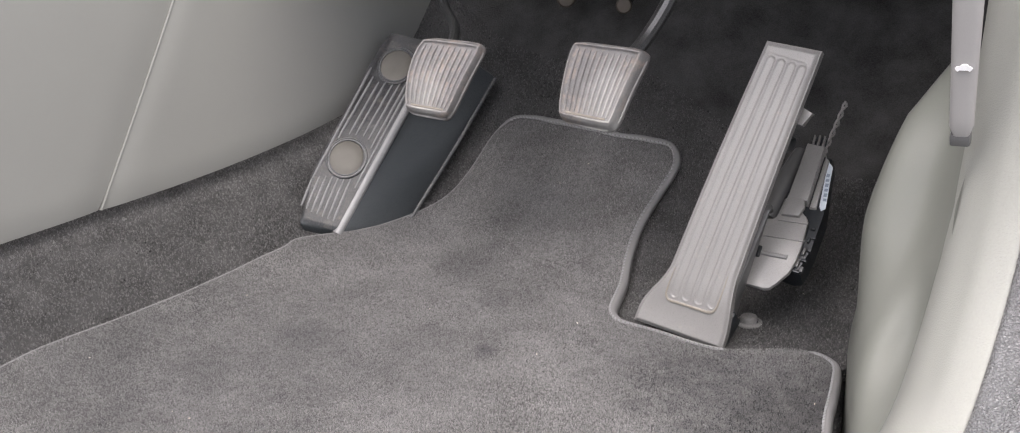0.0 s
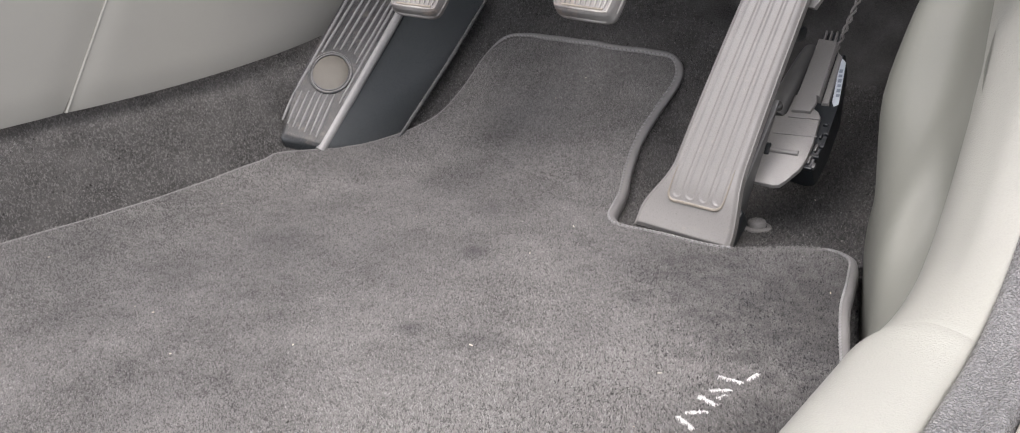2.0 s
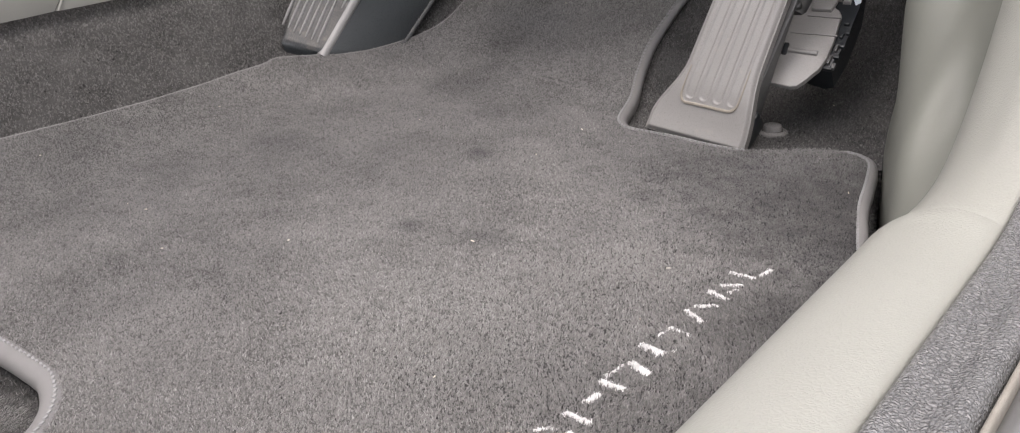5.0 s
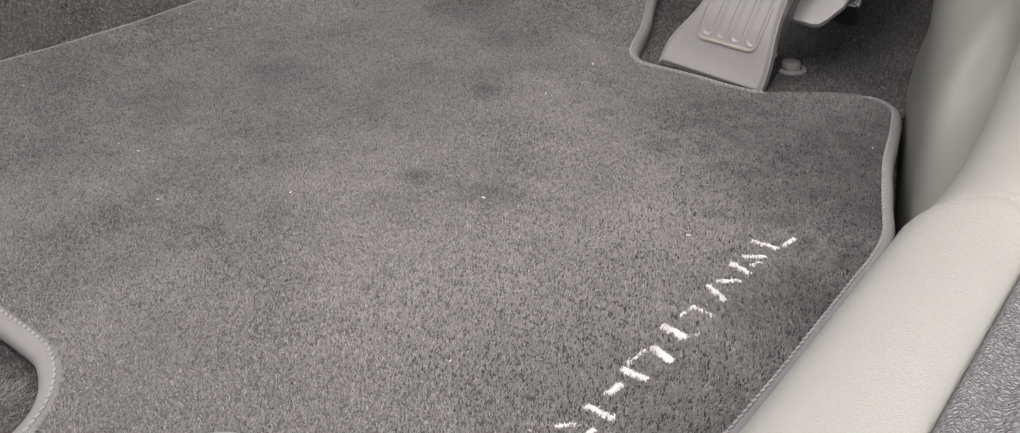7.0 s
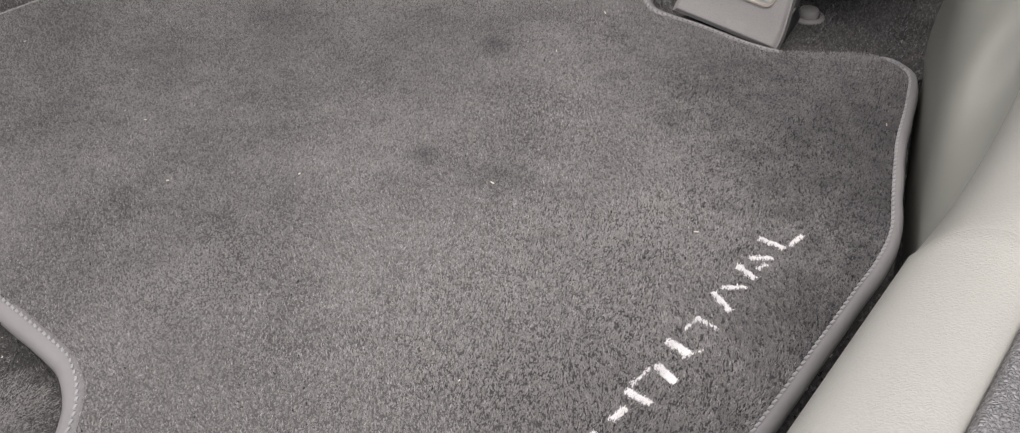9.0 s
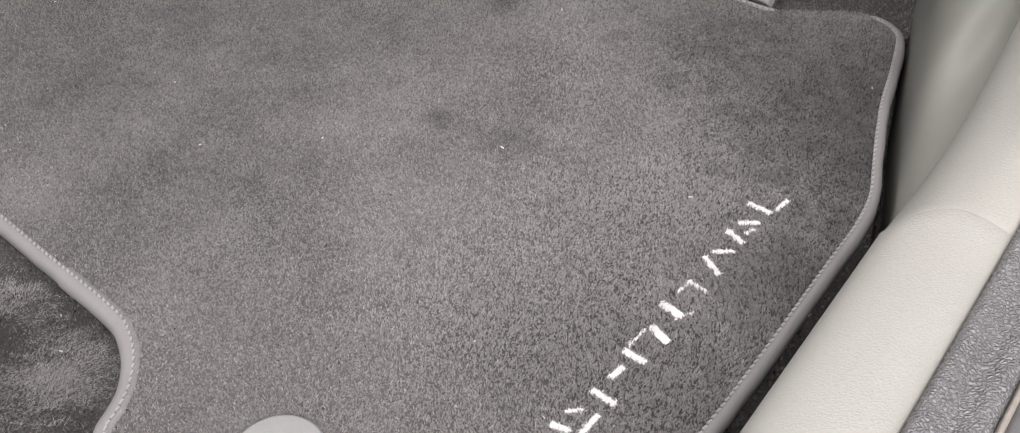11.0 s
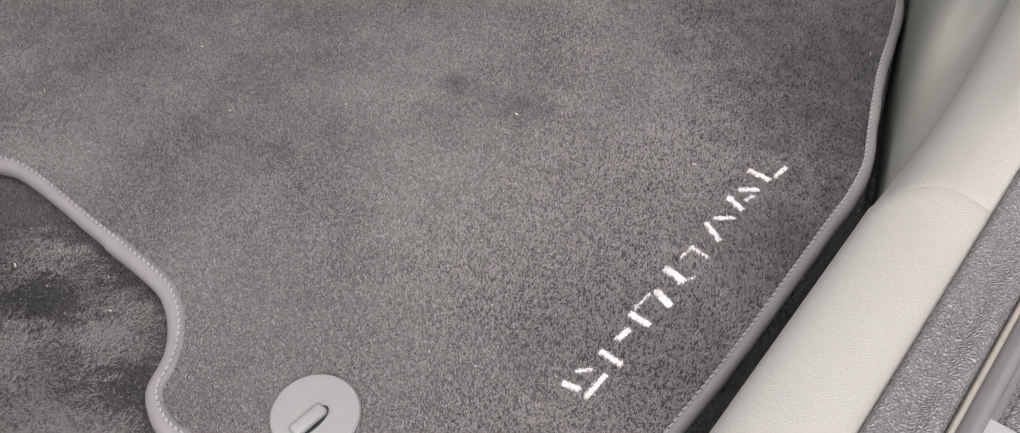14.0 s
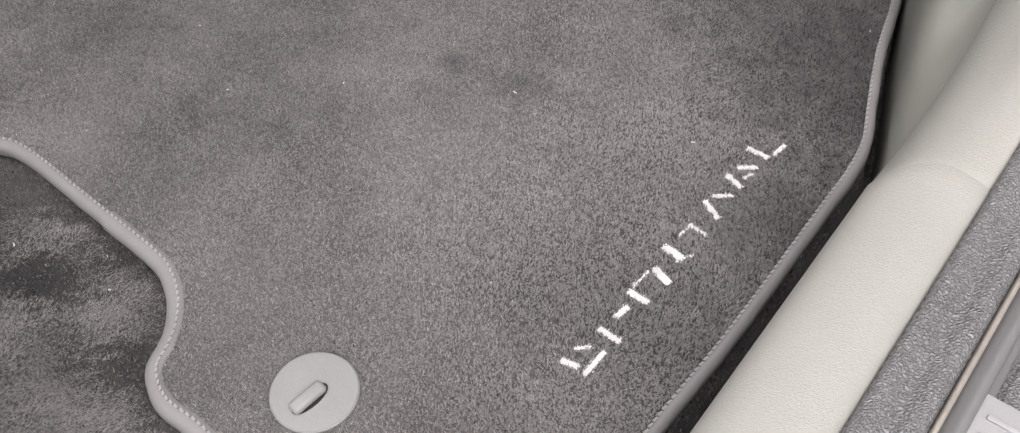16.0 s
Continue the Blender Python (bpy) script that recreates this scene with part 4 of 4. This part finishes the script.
# stitches along the binding's inner edge
bm = bmesh.new()
holes = bmesh.new()
walked, due = 0.0, 0.0
for i in range(n_rim):
    p, d, out = rim_frame(i)
    seg = (RIM[(i + 1) % n_rim] - p).length
    while due < walked + seg:
        q = p + d * (due - walked)
        base = Vector((q.x, q.y, mat_height(q.x, q.y)))
        o = out * OUT
        nrm = o.cross(d) if o.cross(d).z > 0 else d.cross(o)
        if rim_width(q) < 0.7:
            due += 0.0042
            continue
        c = base - o * (0.0029 if q.x > -0.25 else 0.0032) + nrm * 0.0014
        s, w = d * 0.0013 - o * 0.0003, o * 0.0006
        e = c + d * 0.0021 - nrm * 0.0011
        holes.faces.new([holes.verts.new(e + d * a + o * b) for a, b in ((0.0005, 0.0005), (-0.0005, 0.0005), (-0.0005, -0.0005), (0.0005, -0.0005))])
        top = [bm.verts.new(c + nrm * 0.0004 + q2) for q2 in (s + w, s - w, -s - w, -s + w)]
        bot = [bm.verts.new(c - nrm * 0.0008 + q2 * 1.2) for q2 in (s + w, s - w, -s - w, -s + w)]
        bm.faces.new(top)
        for k in range(4):
            bm.faces.new((top[k], bot[k], bot[(k + 1) % 4], top[(k + 1) % 4]))
        due += 0.0042
    walked += seg
tagged(part("stitching", bm, THREAD, mat, "pale lockstitch along the binding"), kind="stuff")
bmesh.ops.translate(holes, verts=holes.verts[:], vec=(0, 0, 0.0009))
tagged(part("needle_track", holes, DARK_PLASTIC, mat, "dark needle holes between the stitches"), kind="stuff")


def tufts(name, P, Z, mat_, owner, height, width, nap, label):
    """Short pile standing on the places P of the plan: one blade each, leaning with the nap."""
    n = len(P)
    rng = np.random.default_rng(7)
    ang = rng.uniform(0, math.pi, n)
    w = width * rng.uniform(0.6, 1.4, n)
    h = height * rng.uniform(0.5, 1.3, n)
    lean = np.c_[nap[0] + rng.normal(0, 0.6, n), nap[1] + rng.normal(0, 0.6, n)] * h[:, None]
    base = np.c_[P, Z - 0.0002]
    side = np.c_[np.cos(ang) * w, np.sin(ang) * w, np.zeros(n)]
    tip = base + np.c_[lean, h]
    co = np.stack((base - side, base + side, tip + side * 0.35, tip - side * 0.35), 1).reshape(-1, 3)
    me = bpy.data.meshes.new(name)
    me.vertices.add(4 * n)
    me.vertices.foreach_set("co", co.ravel())
    me.loops.add(4 * n)
    me.loops.foreach_set("vertex_index", np.arange(4 * n, dtype=np.int32))
    me.polygons.add(n)
    me.polygons.foreach_set("loop_start", np.arange(0, 4 * n, 4, dtype=np.int32))
    me.update(calc_edges=True)
    me.materials.append(mat_)
    ob = new(name, me)
    ob.parent = owner
    ob.matrix_parent_inverse = (owner.parent.matrix_basis @ owner.matrix_parent_inverse @ owner.matrix_basis if owner.parent else owner.matrix_basis).inverted()
    return tagged(ob, label, kind="stuff")


def lumps(name, P, Z, mat_, owner, radius, height, label, jitter=(0.2, 1.4)):
    """Coarse felted grains on the places P of the plan: a small three-sided cone each."""
    n = len(P)
    rng = np.random.default_rng(11)
    ang = rng.uniform(0, 2 * math.pi, n)
    r = radius * rng.uniform(0.55, 1.35, n)
    h = height * rng.uniform(*jitter, n)
    base = np.c_[P, Z - 0.0005]
    corners = [base + np.c_[np.cos(ang + a) * r, np.sin(ang + a) * r, np.zeros(n)] for a in (0, 2.09, 4.19)]
    tip = base + np.c_[rng.normal(0, 0.5, n) * r, rng.normal(0.2, 0.5, n) * r, h + 0.0005]
    co = np.stack((*corners, tip), 1).reshape(-1, 3)
    k = 4 * np.arange(n)[:, None]
    loops = np.stack((k + [0, 1, 3], k + [1, 2, 3], k + [2, 0, 3]), 1).ravel().astype(np.int32)
    me = bpy.data.meshes.new(name)
    me.vertices.add(4 * n)
    me.vertices.foreach_set("co", co.ravel())
    me.loops.add(9 * n)
    me.loops.foreach_set("vertex_index", loops)
    me.polygons.add(3 * n)
    me.polygons.foreach_set("loop_start", np.arange(0, 9 * n, 3, dtype=np.int32))
    me.update(calc_edges=True)
    me.materials.append(mat_)
    ob = new(name, me)
    ob.parent = owner
    ob.matrix_parent_inverse = owner.matrix_basis.inverted()
    return tagged(ob, label, kind="stuff")


def heights(fn, P):
    return np.array([fn(float(x), float(y)) for x, y in P])


# white stitched mark: plain bars in a row, two to a group
MARK = []
for k, group in enumerate(((((-0.2095, 0.350), (-0.1995, 0.352), 0.0034), ((-0.1945, 0.350), (-0.1937, 0.3685), 0.0026), ((-0.2080, 0.3600), (-0.2010, 0.3665), 0.0018)),
                                     (((-0.2047, 0.3785), (-0.1904, 0.3785), 0.0034), ((-0.2015, 0.3895), (-0.1995, 0.400), 0.0030)),
                                     (((-0.2053, 0.4085), (-0.1919, 0.4085), 0.0036), ((-0.2022, 0.4305), (-0.1896, 0.4265), 0.0044), ((-0.2046, 0.4120), (-0.2036, 0.4275), 0.0011)),
                                     (((-0.2060, 0.4465), (-0.1932, 0.4455), 0.0044), ((-0.1945, 0.4415), (-0.1890, 0.4515), 0.0012)),
                                     (((-0.2030, 0.4580), (-0.2015, 0.4705), 0.0012), ((-0.2010, 0.4685), (-0.1903, 0.4680), 0.0022)),
                                     (((-0.2045, 0.4895), (-0.1910, 0.4825), 0.0034), ((-0.2025, 0.4955), (-0.1930, 0.5030), 0.0022)),
                                     (((-0.2045, 0.5150), (-0.1920, 0.5110), 0.0034), ((-0.2018, 0.5235), (-0.1925, 0.5315), 0.0028), ((-0.1945, 0.5185), (-0.1920, 0.5255), 0.0020)),
                                     (((-0.2054, 0.5420), (-0.1909, 0.5420), 0.0036), ((-0.1895, 0.5465), (-0.1880, 0.5585), 0.0022)))):
    bars = []
    for (xa, ya), (xb, yb), half in group:
        run = Vector((xb - xa, yb - ya))
        side = Vector((-run.y, run.x)).normalized() * half * 0.5
        bars.append(((xa + side.x, ya + side.y), (xb + side.x, yb + side.y), (xb - side.x, yb - side.y), (xa - side.x, ya - side.y)))
    MARK.append((k, bars))


def inside_quad(P, quad):
    """Which of the places P lie inside a four-sided outline."""
    turn_ = [(quad[(i + 1) % 4][0] - quad[i][0]) * (P[:, 1] - quad[i][1]) - (quad[(i + 1) % 4][1] - quad[i][1]) * (P[:, 0] - quad[i][0]) for i in range(4)]
    return np.all([c > 0 for c in turn_], 0) | np.all([c < 0 for c in turn_], 0)


def on_mark(P):
    hit = np.zeros(len(P), bool)
    for _, bars in MARK:
        for bar in bars:
            hit |= inside_quad(P, bar)
    return hit


rng = np.random.default_rng(3)
P = np.c_[rng.uniform(-0.73, -0.14, 680000), rng.uniform(0.19, 0.955, 680000)]
P = P[inside_mask(P)]
near_rim = np.concatenate([rim_distance(c) for c in np.array_split(P, 380)])
P = P[near_rim > np.where((P[:, 0] < -0.62) & (P[:, 1] > 0.33) & (P[:, 1] < 0.92), 0.0007, np.where((P[:, 0] > -0.288) & (P[:, 0] < -0.22) & (P[:, 1] > 0.68), 0.0006, 0.0045))]
P = P[~on_mark(P)]


def field(P, scale, seed):
    return np.array([noise.noise(Vector((x * scale, y * scale, seed))) for x, y in P])


# the pile stands up in clumps where it is trodden less, and lies felted elsewhere
coarse = 1.15 * np.clip((P[:, 0] + 0.38) / 0.19, 0, 1) * np.clip((0.76 - P[:, 1]) / 0.28, 0, 1)
coarse = np.maximum(coarse, 0.8 * np.clip((P[:, 0] + 0.3) / 0.1, 0, 1) * np.clip((0.8 - P[:, 1]) / 0.1, 0, 1))
coarse = np.maximum(coarse, 0.24 * np.clip((P[:, 0] + 0.5) / 0.1, 0, 1) * np.clip((0.8 - P[:, 1]) / 0.1, 0, 1))
coarse = np.maximum(coarse, 0.2 * np.clip((0.5 - P[:, 1]) / 0.2, 0, 1) * np.clip((P[:, 0] + 0.66) / 0.2, 0, 1))
coarse *= np.clip(0.85 + 0.9 * field(P, 16.0, 1.2), 0, 1.2)
clump = 0.62 * field(P, 900.0, 3.3) + 0.38 * field(P, 210.0, 8.1)
keep = clump > rng.uniform(-2.1, -0.5, len(P)) + 0.45 * np.minimum(coarse, 1.0) ** 2
P, coarse, clump = P[keep], coarse[keep], clump[keep]
mat_z = heights(mat_height, P)
tall = 0.0006 + (0.0007 + 0.0012 * coarse) * np.clip(0.5 + 1.3 * clump, 0, 1.3)
stands = coarse > rng.uniform(0.05, 0.7, len(P))
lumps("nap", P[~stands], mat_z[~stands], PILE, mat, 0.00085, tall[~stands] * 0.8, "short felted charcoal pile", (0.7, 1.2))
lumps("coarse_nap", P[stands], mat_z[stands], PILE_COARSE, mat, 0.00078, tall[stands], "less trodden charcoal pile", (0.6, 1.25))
some = (clump > -0.12) & (rng.uniform(0, 1, len(P)) < 0.3 + 0.65 * coarse)
way = 2.0 + 2.2 * field(P[some], 25.0, 4.4)
tufts("loose_nap", P[some], mat_z[some] + 0.75 * tall[some], FIBRE, mat, 0.0008 + 0.0003 * coarse[some], 0.00017, (0.7 * np.cos(way), 0.7 * np.sin(way)), "loose fibres of the pile")
# where the felt is rubbed up light (+) or trodden bare and dark (-)
RUBBED = ((-0.443, 0.230, 0.024, 0.75), (-0.532, 0.231, 0.022, 0.6), (-0.505, 0.236, 0.016, 0.4), (-0.44, 0.162, 0.045, 0.75), (-0.405, 0.17, 0.03, 0.5), (-0.485, 0.19, 0.022, 0.35), (-0.502, 0.219, 0.018, -0.9), (-0.437, 0.2, 0.016, -0.5), (-0.408, 0.212, 0.018, -0.6), (-0.56, 0.255, 0.025, -0.5))
# felt fuzz of the carpet where it shows round the mat
P = np.c_[rng.uniform(-0.83, -0.12, 350000), rng.uniform(0.05, 1.0, 350000)]
keep = ~inside_mask(P) & ((P[:, 0] < -0.64) | (P[:, 1] < 0.30) | (P[:, 1] > 0.72) | (P[:, 0] > -0.2))
P = P[keep]
felt_z = heights(carpet_height, P)
lumps("felt", P, felt_z, CARPET, floor, 0.0011, 0.0014, "grey needled felt")
tufts("fuzz", P[::4], felt_z[::4] + 0.0007, FUZZ, floor, 0.0014, 0.00014, (0.0, 0.1), "loose grey felt fuzz")

P = np.c_[rng.uniform(-0.66, -0.33, 330000), rng.uniform(0.06, 0.27, 330000)]
P = P[~inside_mask(P)]
along, over = P[:, 0] * 0.8 + P[:, 1] * 0.6, P[:, 1] * 0.8 - P[:, 0] * 0.6
smear = np.array([0.5 * noise.noise(Vector((u * 22, v * 60, 2.0))) + 0.45 * noise.noise(Vector((u * 70, v * 190, 7.0))) for u, v in zip(along, over)])
for px, py, pr, ps in RUBBED:
    smear += ps * np.exp(-((P[:, 0] - px) ** 2 + (P[:, 1] - py) ** 2) / pr ** 2)
# light fuzz thinned along the binding to give the mat edge's shadow band
smear -= 0.9 * np.exp(-np.concatenate([rim_distance(c) for c in np.array_split(P, 160)]) / 0.007)
P = P[smear + 0.15 > rng.uniform(0.0, 1.1, len(P))]
swirl = 0.55 + 1.6 * field(P, 30.0, 9.0) + rng.normal(0, 0.5, len(P))
tufts("matted_fuzz", P, heights(carpet_height, P) + 0.0006, FUZZ, floor, 0.0013, 0.00015, (1.6 * np.cos(swirl), 1.6 * np.sin(swirl)), "matted light grey felt fuzz")

for k, bars in MARK:
    for bar in bars:
        cx, cy = sum(q[0] for q in bar) / 4, sum(q[1] for q in bar) / 4
        ob = part("stitched_bar", prism(bar, Matrix.Translation((0, 0, mat_height(cx, cy))), -0.003, 0.0002), EMBROIDERY, mat, "white embroidered bar")
        rng_b = np.random.default_rng(50 + k)
        Q = np.c_[rng_b.uniform(cx - 0.013, cx + 0.013, 16000), rng_b.uniform(cy - 0.013, cy + 0.013, 16000)]
        Q = Q[inside_quad(Q, bar)]
        Q += rng_b.normal(0, 0.00045, Q.shape)
        tufts("thread", Q, heights(mat_height, Q) - 0.0001, EMBROIDERY, ob, 0.0009, 0.0003, (0.0, 0.1), "")

# turn-lock fastener of the mat
fm = pose(-0.301, 0.2563, mat_height(-0.301, 0.2563), 0, 0, 0)
lock = thing("mat_fastener", (-0.301, 0.2563, 0.0), "round grey plastic turn-lock fastener on the floor mat", "fastener")
part("disc", turned([(0.0239, 0.0), (0.0239, 0.0022), (0.0229, 0.0032), (0.02, 0.0036), (0.001, 0.0038)], fm, 64), FASTENER, lock)
part("recess", prism([(0.0116 * math.cos(w) + 0.0006, 0.0052 * math.sin(w) - 0.0005) for w in (2 * math.pi * k / 24 for k in range(24))], fm @ pose(0.0012, -0.0055, 0, 0, 0, 84), 0.0036, 0.0041), BLACK, lock, "dark slot round the key")
part("turn_key", box(fm @ pose(0.0014, -0.0058, 0.0058, 0, 0, 84), 0.0212, 0.0082, 0.0050, 0.0024, 3), FASTENER, lock, "raised turning key")

around = np.random.default_rng(8).uniform(0, 2 * math.pi, 420)
spread = np.random.default_rng(9).uniform(0.0242, 0.0254, 420)
Q = np.c_[-0.301 + spread * np.cos(around), 0.2563 + spread * np.sin(around)]
tufts("edge_fuzz", Q, heights(mat_height, Q), PILE, mat, 0.0022, 0.0003, (0.3 * np.cos(around), 0.3 * np.sin(around)), "pile standing round the fastener")

# lint and crumbs
bm = bmesh.new()
rng = random.Random(5)
spots = [(-0.234, 0.524), (-0.35, 0.493), (-0.524, 0.901), (-0.136, 0.412), (-0.13, 0.44), (-0.568, 0.415), (-0.128, 0.395)]
spots += [(rng.uniform(-0.7, -0.16), rng.uniform(0.28, 0.9)) for _ in range(24)] + [(rng.uniform(-0.142, -0.124), rng.uniform(0.3, 0.55)) for _ in range(10)] + [(rng.uniform(-0.68, -0.4), rng.uniform(0.1, 0.26)) for _ in range(25)]
for i, (x, y) in enumerate(spots):
    z = max(carpet_height(x, y) + 0.002, (mat_height(x, y) + 0.0022) if bool(inside_mask(np.array([[x, y]]))[0]) else -1)
    size = 0.0008 if i < 7 else rng.uniform(0.0003, 0.0008)
    m = pose(x, y, z, rng.uniform(-30, 30), rng.uniform(-30, 30), rng.uniform(0, 180))
    bmesh.ops.create_cube(bm, size=1, matrix=m @ Matrix.Diagonal((size * rng.uniform(1.5, 3.5), size * 0.8, size * 0.6, 1)))
tagged(part("lint", bm, LINT, None), "pale lint and crumbs on mat and carpet", "lint", "", "stuff")
